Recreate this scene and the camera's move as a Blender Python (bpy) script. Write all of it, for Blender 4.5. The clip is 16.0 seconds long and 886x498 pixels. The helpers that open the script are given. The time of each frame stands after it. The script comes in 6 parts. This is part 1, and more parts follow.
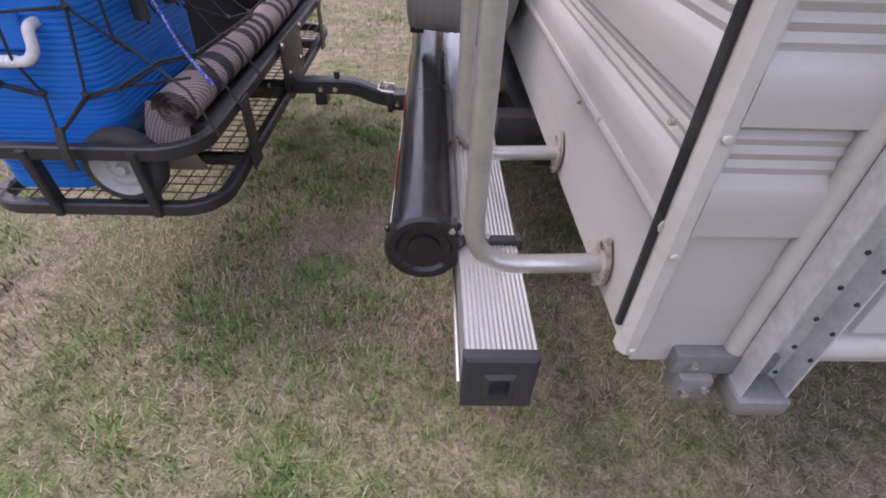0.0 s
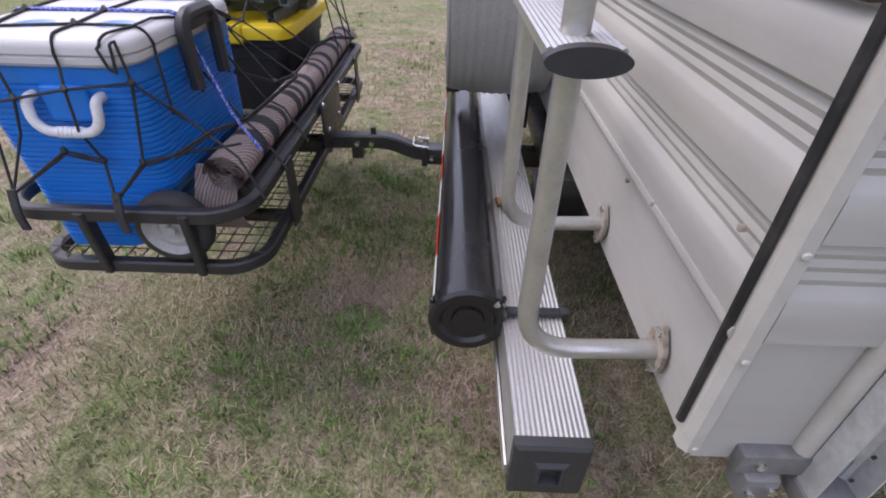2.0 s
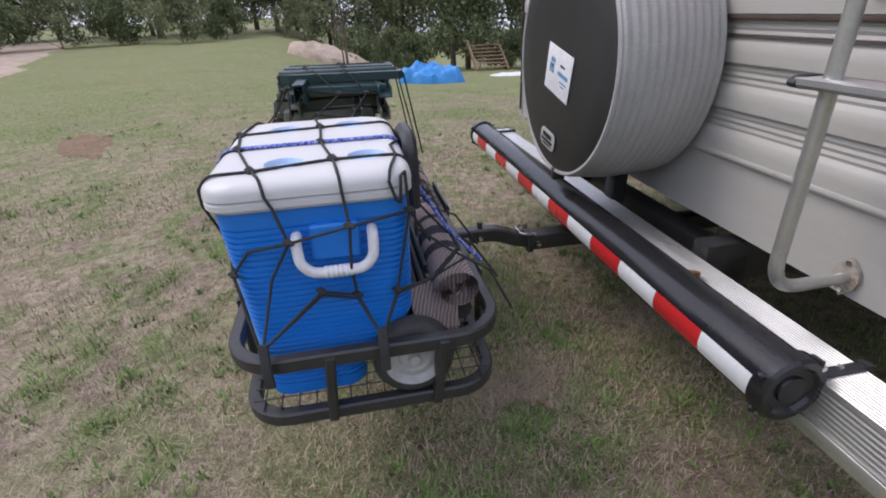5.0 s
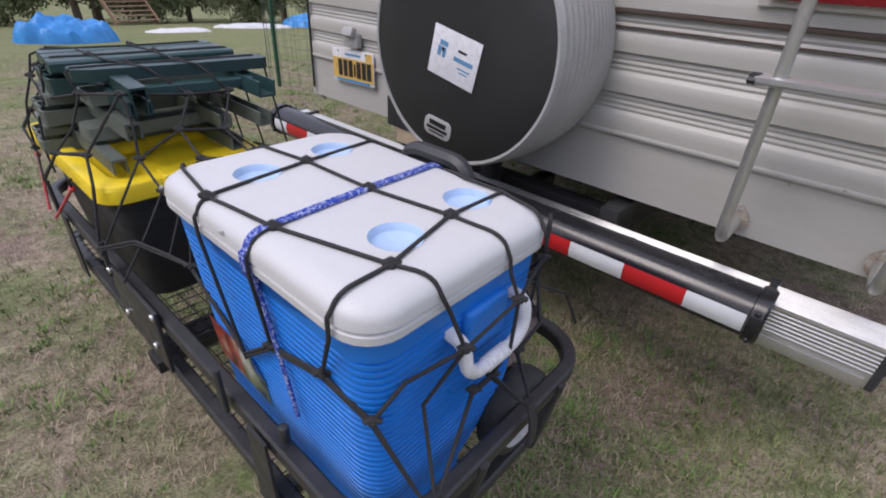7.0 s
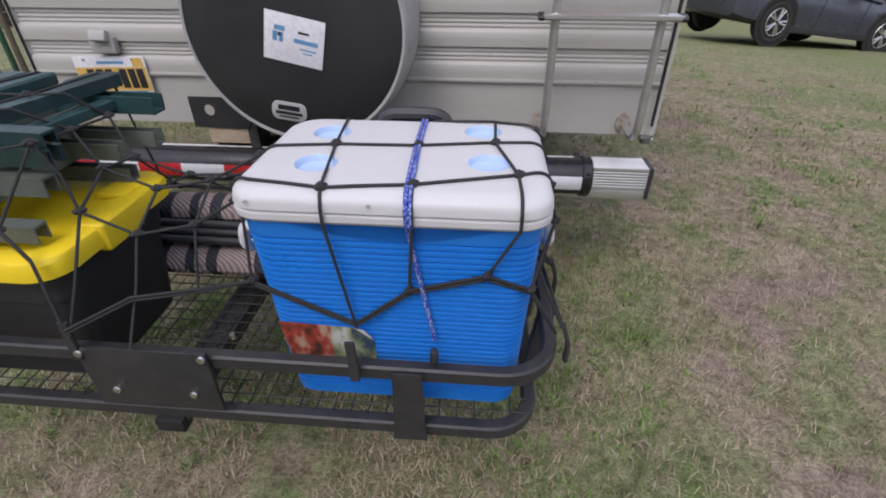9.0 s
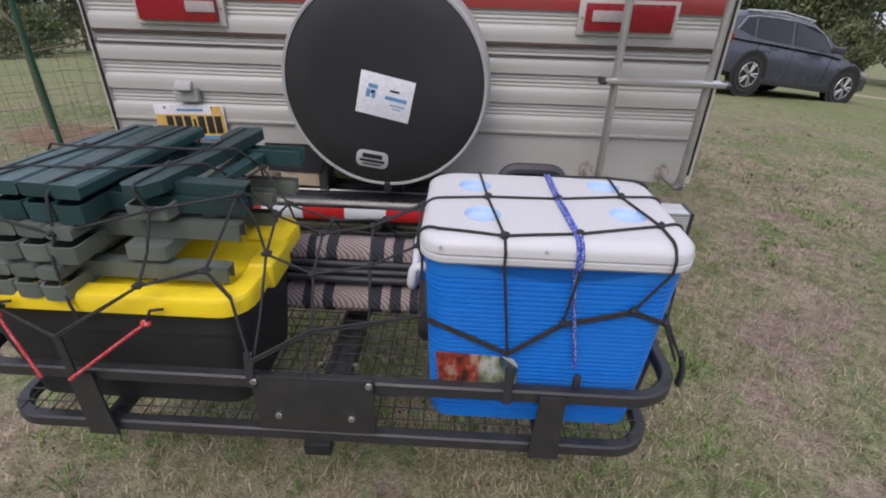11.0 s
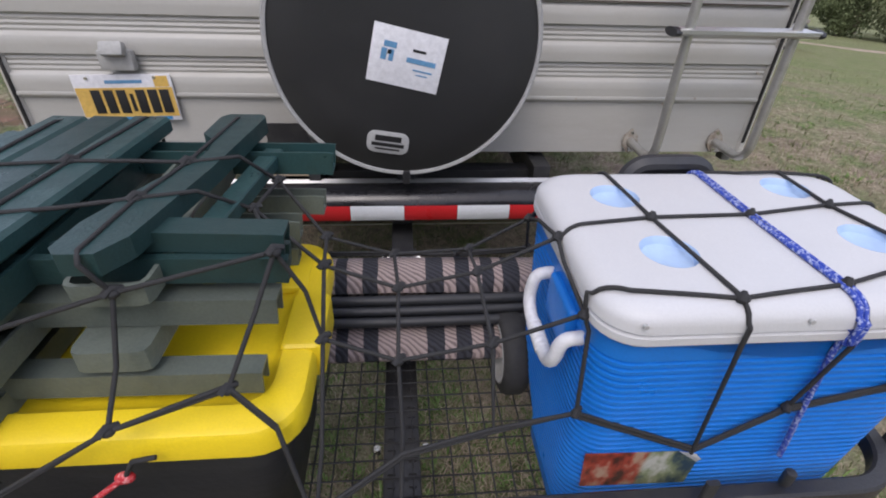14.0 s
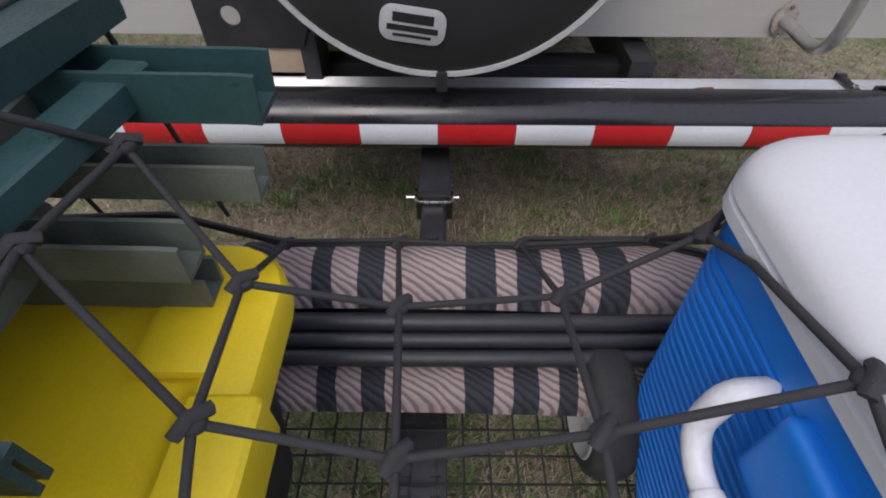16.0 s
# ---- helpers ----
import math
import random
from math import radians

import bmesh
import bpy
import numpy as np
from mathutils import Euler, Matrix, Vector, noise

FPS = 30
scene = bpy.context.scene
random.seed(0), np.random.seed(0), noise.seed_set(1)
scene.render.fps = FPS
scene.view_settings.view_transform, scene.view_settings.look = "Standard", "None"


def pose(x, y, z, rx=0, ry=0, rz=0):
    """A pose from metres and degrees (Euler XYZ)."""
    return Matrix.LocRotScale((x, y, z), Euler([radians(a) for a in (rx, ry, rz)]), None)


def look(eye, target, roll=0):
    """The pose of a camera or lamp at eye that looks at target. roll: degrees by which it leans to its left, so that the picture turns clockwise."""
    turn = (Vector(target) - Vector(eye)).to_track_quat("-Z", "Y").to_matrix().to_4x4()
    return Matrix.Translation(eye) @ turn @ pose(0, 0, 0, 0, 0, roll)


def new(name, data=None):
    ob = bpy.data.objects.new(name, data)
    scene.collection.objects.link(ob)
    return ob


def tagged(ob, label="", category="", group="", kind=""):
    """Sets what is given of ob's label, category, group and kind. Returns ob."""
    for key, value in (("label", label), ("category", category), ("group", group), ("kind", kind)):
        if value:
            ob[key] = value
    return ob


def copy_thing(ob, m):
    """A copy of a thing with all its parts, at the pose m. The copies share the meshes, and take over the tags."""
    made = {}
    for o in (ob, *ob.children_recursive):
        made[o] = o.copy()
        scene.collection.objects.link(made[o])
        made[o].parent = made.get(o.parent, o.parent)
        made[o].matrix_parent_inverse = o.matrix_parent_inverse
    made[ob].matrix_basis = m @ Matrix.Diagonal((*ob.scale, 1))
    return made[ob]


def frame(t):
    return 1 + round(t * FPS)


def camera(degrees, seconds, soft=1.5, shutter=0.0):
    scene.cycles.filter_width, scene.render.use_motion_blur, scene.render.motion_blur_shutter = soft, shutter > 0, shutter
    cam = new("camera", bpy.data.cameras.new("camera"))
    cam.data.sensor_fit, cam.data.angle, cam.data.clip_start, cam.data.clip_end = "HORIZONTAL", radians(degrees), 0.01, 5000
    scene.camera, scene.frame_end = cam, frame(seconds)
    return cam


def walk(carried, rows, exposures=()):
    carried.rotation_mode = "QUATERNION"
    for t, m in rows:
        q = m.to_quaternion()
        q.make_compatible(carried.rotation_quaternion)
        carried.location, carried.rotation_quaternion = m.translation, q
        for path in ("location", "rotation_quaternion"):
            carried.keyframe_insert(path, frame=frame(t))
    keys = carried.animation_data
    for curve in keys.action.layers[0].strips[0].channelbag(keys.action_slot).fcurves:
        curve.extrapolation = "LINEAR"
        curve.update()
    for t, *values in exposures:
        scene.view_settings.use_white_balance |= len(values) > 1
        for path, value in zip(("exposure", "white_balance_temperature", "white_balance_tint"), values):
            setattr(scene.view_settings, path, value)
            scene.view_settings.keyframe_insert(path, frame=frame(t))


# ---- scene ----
cam = camera(85.2, 16.0, soft=1.9)
PATH = [
    (0, (1.657, -0.253, 1.022), (0.275, -0.200, -0.131), 2.3),
    (0.5, (1.647, -0.253, 1.031), (0.255, -0.207, -0.109), 1.8),
    (1, (1.642, -0.278, 1.038), (0.233, -0.258, -0.082), 2.1),
    (1.5, (1.642, -0.289, 1.038), (0.231, -0.283, -0.081), 2.2),
    (2, (1.615, -0.301, 1.075), (0.159, -0.320, 0.018), 1.4),
    (2.5, (1.581, -0.289, 1.102), (0.027, -0.413, 0.202), -1.4),
    (3, (1.582, -0.287, 1.097), (0.014, -0.415, 0.223), -2.6),
    (3.5, (1.574, -0.353, 1.094), (0.024, -0.536, 0.196), -3.4),
    (4, (1.547, -0.553, 1.098), (-0.003, -0.740, 0.203), -5.2),
    (4.2, (1.569, -0.648, 1.088), (-0.004, -0.773, 0.214), -5.3),
    (6.5, (1.179, -1.394, 1.167), (-0.022, -0.373, 0.299), 3.8),
    (7, (1.009, -1.468, 1.161), (0.002, -0.299, 0.235), 3.3),
    (7.5, (0.925, -1.596, 1.135), (0.255, -0.238, 0.162), 2.9),
    (8, (0.852, -1.711, 1.137), (0.464, -0.278, 0.119), 0.9),
    (10.5, (0.318, -1.989, 1.261), (0.284, -0.424, 0.372), 0.4),
    (11, (0.289, -2.002, 1.260), (0.242, -0.427, 0.390), 1.8),
    (11.5, (0.178, -1.969, 1.245), (0.122, -0.391, 0.380), 3.4),
    (12, (0.057, -1.898, 1.236), (0.031, -0.326, 0.360), 3.2),
    (12.5, (-0.036, -1.890, 1.223), (0.055, -0.344, 0.306), 3.7),
    (13, (-0.094, -1.922, 1.266), (0.076, -0.371, 0.367), 3.1),
    (13.5, (-0.037, -1.806, 1.214), (0.157, -0.278, 0.283), 2.5),
    (14, (0.008, -1.611, 1.191), (0.158, -0.118, 0.196), 2.2),
    (14.5, (-0.011, -1.481, 1.163), (0.164, -0.051, 0.083), 2.8),
    (15, (-0.005, -1.309, 1.099), (0.125, 0.044, -0.081), 2.8),
    (15.5, (0.015, -1.197, 1.075), (0.049, 0.083, -0.190), 1.2),
    (16, (0.026, -1.179, 1.048), (0.028, 0.037, -0.279), 0.4),
]
EXPOSURES = [(0, 1.0, 6500, 28), (2, 0.88, 6500, 22), (4, 0.72, 6500, 16), (6.5, 0.45, 6480, 18), (11, 0.40, 6550, 17), (14, 0.44, 6480, 16), (15, 0.43, 6480, 16), (15.5, 0.38, 6500, 16), (16, 0.44, 6500, 16)]
walk(cam, [(t, look(e, g, r)) for t, e, g, r in PATH], exposures=EXPOSURES)

# ---- world and sun ----
SUN_EL, SUN_ROT = radians(55), radians(200)
world = bpy.data.worlds.new("sky")
scene.world = world
world.use_nodes = True
wn = world.node_tree
sky = wn.nodes.new("ShaderNodeTexSky")
sky.sky_type = "NISHITA"
sky.sun_disc = False
sky.sun_elevation, sky.sun_rotation = SUN_EL, SUN_ROT
sky.air_density, sky.dust_density = 1.0, 4.0
haze = wn.nodes.new("ShaderNodeMixRGB")
haze.blend_type, haze.inputs[0].default_value = "MIX", 0.7
haze.inputs[2].default_value = (5.6, 6.1, 7.35, 1)
wn.links.new(sky.outputs[0], haze.inputs[1])
wn.links.new(haze.outputs[0], wn.nodes["Background"].inputs[0])
wn.nodes["Background"].inputs[1].default_value = 0.15
sun = new("sun", bpy.data.lights.new("sun", "SUN"))
sun.data.energy, sun.data.angle, sun.data.color = 0.8, radians(25), (1, 0.97, 0.92)
sun.matrix_world = look((0, 0, 10), (math.sin(SUN_ROT) * -4, math.cos(SUN_ROT) * -4, 10 - 5.7))
scene.view_settings.exposure = 0.0

# ---- helpers of this scene ----
def link(bm, name, material, smooth=40):
    me = bpy.data.meshes.new(name)
    bmesh.ops.recalc_face_normals(bm, faces=bm.faces)
    bm.to_mesh(me)
    bm.free()
    for m in material if isinstance(material, (list, tuple)) else (material,):
        me.materials.append(m)
    if smooth:
        me.shade_smooth()
        me.set_sharp_from_angle(angle=radians(smooth))
    return new(name, me)


def thing(name, base, label, category, group="", kind=""):
    ob = tagged(new(name), label, category, group, kind)
    ob.location = base
    ob.empty_display_size = 0.05
    return ob


def part(name, bm, material, parent, label="", smooth=40):
    """One mesh, built in world places, under a thing or a part."""
    ob = link(bm, name, material, smooth)
    ob.parent = parent
    if not parent.parent:
        ob.matrix_parent_inverse = Matrix.Translation(parent.location).inverted()
    return tagged(ob, label)


def solo(name, bm, material, label, category, group="", kind="", smooth=40):
    return tagged(link(bm, name, material, smooth), label, category, group, kind)


def box(x0, x1, y0, y1, z0, z1, bevel=0.0, seg=2, bm=None, m=None):
    out = bm or bmesh.new()
    made = bmesh.ops.create_cube(out, size=1)["verts"]
    t = Matrix.Translation(((x0 + x1) / 2, (y0 + y1) / 2, (z0 + z1) / 2)) @ Matrix.Diagonal((x1 - x0, y1 - y0, z1 - z0, 1))
    bmesh.ops.transform(out, matrix=(m @ t) if m else t, verts=made)
    if bevel:
        edges = list({e for v in made for e in v.link_edges})
        bmesh.ops.bevel(out, geom=edges, offset=bevel, segments=seg, profile=0.6, affect="EDGES", clamp_overlap=True)
    return out


def rounded(points, r, n=5, closed=False):
    """A polyline with its corners rounded."""
    pts = [Vector(p) for p in points]
    out = []
    for i, p in enumerate(pts):
        if not closed and i in (0, len(pts) - 1):
            out.append(p)
            continue
        a, b = pts[i - 1] - p, pts[(i + 1) % len(pts)] - p
        d = min(r, a.length * 0.48, b.length * 0.48)
        a, b = p + a.normalized() * d, p + b.normalized() * d
        for k in range(n + 1):
            s = k / n
            out.append(a.lerp(p, s).lerp(p.lerp(b, s), s))
    return out


def sweep(path, outline, bm=None, closed=False, caps=True, up=(0, 0, 1)):
    """Carries a closed outline of (side, up) pairs along a path."""
    out = bm or bmesh.new()
    path = [Vector(p) for p in path]
    n = len(path)
    rings, side = [], None
    for i, p in enumerate(path):
        a = path[i - 1] if (i or closed) else p
        b = path[(i + 1) % n] if (i < n - 1 or closed) else p
        t = (b - a).normalized()
        if side is None:
            ref = Vector(up)
            if abs(t.dot(ref)) > 0.95:
                ref = Vector((1, 0, 0)) if abs(t.x) < 0.9 else Vector((0, 1, 0))
            side = t.cross(ref).normalized()
        side = (side - t * side.dot(t)).normalized()
        top = side.cross(t)
        rings.append([out.verts.new(p + side * u + top * v) for u, v in outline])
    m = len(outline)
    for i in range(n if closed else n - 1):
        a, b = rings[i], rings[(i + 1) % n]
        for k in range(m):
            out.faces.new((a[k], a[(k + 1) % m], b[(k + 1) % m], b[k]))
    if caps and not closed:
        out.faces.new(rings[0][::-1])
        out.faces.new(rings[-1])
    return out


def ring(r, n=10, ry=None):
    return [(math.cos(2 * math.pi * k / n) * r, math.sin(2 * math.pi * k / n) * (ry or r)) for k in range(n)]


def rect(w, h, b=0.0):
    w, h = w / 2, h / 2
    if not b:
        return [(-w, -h), (w, -h), (w, h), (-w, h)]
    return [(-w + b, -h), (w - b, -h), (w, -h + b), (w, h - b), (w - b, h), (-w + b, h), (-w, h - b), (-w, -h + b)]


def tube(path, r, n=10, bm=None, closed=False):
    return sweep(path, ring(r, n), bm, closed)


def disc(c, axis, r, depth, n=24, bevel=0.0, bm=None, r2=None):
    """A round plate or rod, centred at c along an axis."""
    out = bm or bmesh.new()
    q = Vector((0, 0, 1)).rotation_difference(Vector(axis).normalized()).to_matrix().to_4x4()
    made = bmesh.ops.create_cone(out, cap_ends=True, segments=n, radius1=r, radius2=r if r2 is None else r2, depth=depth, matrix=Matrix.Translation(c) @ q)["verts"]
    if bevel:
        ends = [e for e in {e for v in made for e in v.link_edges} if any(len(f.verts) > 4 for f in e.link_faces)]
        bmesh.ops.bevel(out, geom=ends, offset=bevel, segments=2, profile=0.5, affect="EDGES")
    return out


def lathe(c, axis, outline, n=48, bm=None):
    """Turns (radius, height) pairs round an axis through c."""
    out = bm or bmesh.new()
    q = Vector((0, 0, 1)).rotation_difference(Vector(axis).normalized()).to_matrix()
    rings = []
    for r, h in outline:
        if r < 1e-5:
            rings.append([out.verts.new(Vector(c) + q @ Vector((0, 0, h)))])
        else:
            rings.append([out.verts.new(Vector(c) + q @ Vector((r * math.cos(2 * math.pi * k / n), r * math.sin(2 * math.pi * k / n), h))) for k in range(n)])
    for a, b in zip(rings, rings[1:]):
        for k in range(n):
            j = (k + 1) % n
            if len(a) == 1:
                out.faces.new((a[0], b[k], b[j]))
            elif len(b) == 1:
                out.faces.new((a[k], a[j], b[0]))
            else:
                out.faces.new((a[k], a[j], b[j], b[k]))
    return out


def ball(c, r, bm=None, sub=1, scale=(1, 1, 1)):
    out = bm or bmesh.new()
    bmesh.ops.create_icosphere(out, subdivisions=sub, radius=r, matrix=Matrix.Translation(c) @ Matrix.Diagonal((*scale, 1)))
    return out


def loft(levels, bm=None, cap=True):
    """Skins closed outlines of world points, one above the other."""
    out = bm or bmesh.new()
    rings = [[out.verts.new(p) for p in lv] for lv in levels]
    n = len(rings[0])
    for a, b in zip(rings, rings[1:]):
        for k in range(n):
            out.faces.new((a[k], a[(k + 1) % n], b[(k + 1) % n], b[k]))
    if cap:
        out.faces.new(rings[0][::-1])
        out.faces.new(rings[-1])
    return out


def outline_xy(x0, x1, y0, y1, r, z, n=6):
    """A rounded rectangle lying flat."""
    r = min(r, (x1 - x0) / 2 - 1e-4, (y1 - y0) / 2 - 1e-4)
    out = []
    for cx, cy, a in ((x1 - r, y1 - r, 0), (x0 + r, y1 - r, 90), (x0 + r, y0 + r, 180), (x1 - r, y0 + r, 270)):
        for k in range(n + 1):
            s = radians(a + 90 * k / n)
            out.append((cx + r * math.cos(s), cy + r * math.sin(s), z))
    return out


# ---- materials ----
def nodes_of(name):
    m = bpy.data.materials.new(name)
    m.use_nodes = True
    nt = m.node_tree
    return m, nt, nt.nodes["Principled BSDF"]


def noise_node(nt, scale, detail=4, rough=0.6, stretch=None):
    geo = nt.nodes.new("ShaderNodeNewGeometry")
    src = geo.outputs["Position"]
    if stretch:
        mp = nt.nodes.new("ShaderNodeMapping")
        mp.inputs["Scale"].default_value = stretch
        nt.links.new(src, mp.inputs[0])
        src = mp.outputs[0]
    nz = nt.nodes.new("ShaderNodeTexNoise")
    nz.inputs["Scale"].default_value, nz.inputs["Detail"].default_value, nz.inputs["Roughness"].default_value = scale, detail, rough
    nt.links.new(src, nz.inputs["Vector"])
    return nz.outputs["Fac"]


def ramp(nt, fac, stops):
    rp = nt.nodes.new("ShaderNodeValToRGB")
    el = rp.color_ramp.elements
    while len(el) < len(stops):
        el.new(0.5)
    for e, (p, c) in zip(el, stops):
        e.position, e.color = p, (*c, 1) if len(c) == 3 else c
    nt.links.new(fac, rp.inputs[0])
    return rp.outputs[0]


def mix(nt, fac, a, b, how="MIX"):
    mx = nt.nodes.new("ShaderNodeMixRGB")
    mx.blend_type = how
    for i, v in enumerate((fac, a, b)):
        if isinstance(v, (int, float)):
            mx.inputs[i].default_value = v
        elif isinstance(v, tuple):
            mx.inputs[i].default_value = (*v, 1)
        else:
            nt.links.new(v, mx.inputs[i])
    return mx.outputs[0]


def paint(name, col, dirt=None, rough=0.5, metal=0.0, grain=90, stain=5, amount=0.5, bump=0.15, spread=0.12, stretch=None, spec=0.5, low=0.45, high=0.7, vary=0.0):
    """A surface with fine grain, larger stains, uneven gloss and relief."""
    m, nt, b = nodes_of(name)
    fine, large = noise_node(nt, grain, 5), noise_node(nt, stain, 4, 0.65, stretch)
    lo = tuple(max(0, c * (1 - spread)) for c in col)
    hi = tuple(min(1, c * (1 + spread)) for c in col)
    c = ramp(nt, fine, [(0.3, lo), (0.7, hi)])
    if vary:
        oi = nt.nodes.new("ShaderNodeObjectInfo")
        c = mix(nt, 1.0, c, ramp(nt, oi.outputs["Random"], [(0, (1 - vary,) * 3), (1, (1 + vary,) * 3)]), "MULTIPLY")
    mask = ramp(nt, large, [(low, (0, 0, 0)), (high, (amount,) * 3)])
    c = mix(nt, mask, c, dirt or tuple(x * 0.6 for x in col))
    nt.links.new(c, b.inputs["Base Color"])
    r = ramp(nt, large, [(0.3, (max(0, rough - 0.1),) * 3), (0.75, (min(1, rough + 0.15),) * 3)])
    nt.links.new(r, b.inputs["Roughness"])
    b.inputs["Metallic"].default_value = metal
    b.inputs["Specular IOR Level"].default_value = spec
    if bump:
        bp = nt.nodes.new("ShaderNodeBump")
        bp.inputs["Strength"].default_value, bp.inputs["Distance"].default_value = bump, 0.004
        nt.links.new(fine, bp.inputs["Height"])
        nt.links.new(bp.outputs[0], b.inputs["Normal"])
    return m


SIDING = paint("siding_paint", (0.435, 0.425, 0.39), (0.33, 0.30, 0.25), 0.40, grain=120, stain=3.0, amount=0.45, bump=0.02, spread=0.02, stretch=(0.6, 0.6, 3), low=0.48, high=0.8)
SIDING_RED = paint("red_stripe_paint", (0.3, 0.035, 0.03), (0.2, 0.04, 0.035), 0.45, bump=0.05)
BROWN = paint("brown_trim", (0.07, 0.045, 0.035), (0.12, 0.1, 0.08), 0.55)
TRIM = paint("trim_white", (0.50, 0.485, 0.44), (0.34, 0.3, 0.23), 0.38, grain=90, stain=14, amount=0.4, bump=0.03, spread=0.03)
SEAL = paint("black_seal", (0.012, 0.012, 0.013), (0.05, 0.045, 0.04), 0.55, stain=30, amount=0.7)
ALU = paint("bare_aluminium", (0.62, 0.62, 0.61), (0.4, 0.4, 0.4), 0.36, 0.85, grain=300, stain=7, amount=0.5, bump=0.06, stretch=(0.5, 3, 3))
ALU_TUBE = paint("satin_aluminium", (0.55, 0.545, 0.52), (0.36, 0.34, 0.30), 0.36, 0.75, grain=200, stain=14, amount=0.55, bump=0.04, spread=0.06)
GALV = paint("galvanised_steel", (0.56, 0.57, 0.56), (0.38, 0.38, 0.36), 0.45, 0.3, stain=22, amount=0.6, bump=0.05)
BLACK_PIPE = paint("black_plastic_pipe", (0.014, 0.014, 0.016), (0.022, 0.022, 0.024), 0.2, stain=6, amount=0.4, bump=0.01)
BLACK_STEEL = paint("black_powder_coat", (0.027, 0.027, 0.029), (0.05, 0.048, 0.044), 0.38, stain=25, amount=0.55, bump=0.2, grain=260)
BLACK_CAP = paint("grey_black_plastic", (0.028, 0.029, 0.032), (0.05, 0.05, 0.05), 0.5, bump=0.2)
RUBBER = paint("rubber", (0.03, 0.03, 0.03), (0.07, 0.065, 0.06), 0.75, stain=30)
CORD = paint("black_cord", (0.025, 0.025, 0.026), (0.036, 0.035, 0.033), 0.8, grain=900, stain=60, bump=0.4)
VINYL = paint("black_vinyl", (0.021, 0.021, 0.021), (0.036, 0.036, 0.035), 0.46, grain=420, stain=2.5, amount=0.6, bump=0.25)
BAND = paint("grey_white_vinyl", (0.40, 0.40, 0.39), (0.28, 0.275, 0.26), 0.42, grain=160, stain=8, amount=0.4, bump=0.1)
BLUE = paint("blue_plastic", (0.006, 0.185, 0.64), (0.005, 0.15, 0.55), 0.36, grain=380, stain=9, amount=0.4, bump=0.12, spread=0.06)
LID_WHITE = paint("white_plastic", (0.565, 0.563, 0.562), (0.51, 0.52, 0.53), 0.42, grain=340, stain=7, amount=0.3, bump=0.12, spread=0.03)
PALE_BLUE = paint("pale_blue_inset", (0.42, 0.56, 0.76), (0.38, 0.5, 0.7), 0.45, bump=0.05, spread=0.05)
HANDLE_WHITE = paint("white_handle", (0.72, 0.72, 0.74), (0.5, 0.5, 0.52), 0.4)
YELLOW = paint("yellow_plastic", (0.82, 0.6, 0.014), (0.7, 0.5, 0.018), 0.4, grain=320, stain=9, amount=0.35, bump=0.12, spread=0.05)
TOTE_BLACK = paint("black_tote_plastic", (0.021, 0.021, 0.022), (0.03, 0.03, 0.03), 0.55, bump=0.25)
GREEN_DARK = paint("dark_green_resin", (0.021, 0.056, 0.056), (0.014, 0.038, 0.037), 0.36, grain=260, stain=16, amount=0.6, bump=0.25, vary=0.2)
GREEN_GREY = paint("weathered_green_resin", (0.118, 0.138, 0.116), (0.075, 0.092, 0.074), 0.5, grain=260, stain=13, amount=0.6, bump=0.25, vary=0.18)
LAMP_RED = paint("red_lens", (0.28, 0.012, 0.018), (0.2, 0.01, 0.012), 0.25, bump=0.1, grain=500)
LAMP_CLEAR = paint("milky_lens", (0.42, 0.38, 0.36), (0.3, 0.2, 0.18), 0.25)
CHROME = paint("zinc_bolt", (0.7, 0.7, 0.68), (0.4, 0.38, 0.33), 0.25, 1.0, stain=80)
RUST = paint("rusty_flange", (0.42, 0.38, 0.32), (0.16, 0.09, 0.05), 0.7, 0.2, grain=300, stain=60, amount=0.9)
TAPE_RED = paint("red_reflective_tape", (0.5, 0.018, 0.022), (0.4, 0.02, 0.02), 0.32, grain=500)
TAPE_WHITE = paint("white_reflective_tape", (0.66, 0.68, 0.7), (0.5, 0.52, 0.53), 0.32, grain=500)
PLATE_WHITE = paint("plate_white", (0.72, 0.72, 0.74), rough=0.4)
PLATE_GOLD = paint("plate_gold", (0.66, 0.43, 0.11), (0.5, 0.28, 0.05), 0.4)
PLATE_BLUE = paint("plate_blue", (0.05, 0.25, 0.5), rough=0.4)
# black of the print; also paints the dark inside holes and wheel wells
INK_AND_GAP = paint("black_ink_and_gaps", (0.015, 0.015, 0.016), rough=0.5)
INK_BLUE = paint("blue_ink", (0.12, 0.3, 0.5), rough=0.6)
PAPER = paint("white_card", (0.74, 0.74, 0.76), (0.66, 0.66, 0.68), 0.6, bump=0.03)
WOOD = paint("bare_board", (0.45, 0.36, 0.25), (0.3, 0.22, 0.14), 0.7, grain=40, stain=20)
ROPE_RED = paint("red_cord", (0.5, 0.02, 0.03), (0.7, 0.3, 0.3), 0.7, grain=300, stain=300, amount=0.8, low=0.5, high=0.6)
ROPE_BLUE = paint("blue_cord", (0.015, 0.05, 0.36), (0.45, 0.5, 0.7), 0.7, grain=300, stain=230, amount=0.85, low=0.50, high=0.58)
GREY_PLASTIC = paint("grey_wheel_plastic", (0.40, 0.40, 0.385), (0.28, 0.27, 0.25), 0.5)
BRACKET = paint("grey_cast_bracket", (0.2, 0.2, 0.2), (0.3, 0.29, 0.27), 0.5, 0.3, stain=25)

# ---- trailer ----
WX0, WX1, WZ0, WTOP = -1.18, 1.265, 0.534, 2.42
LIP, COURSE = 0.735, 0.112


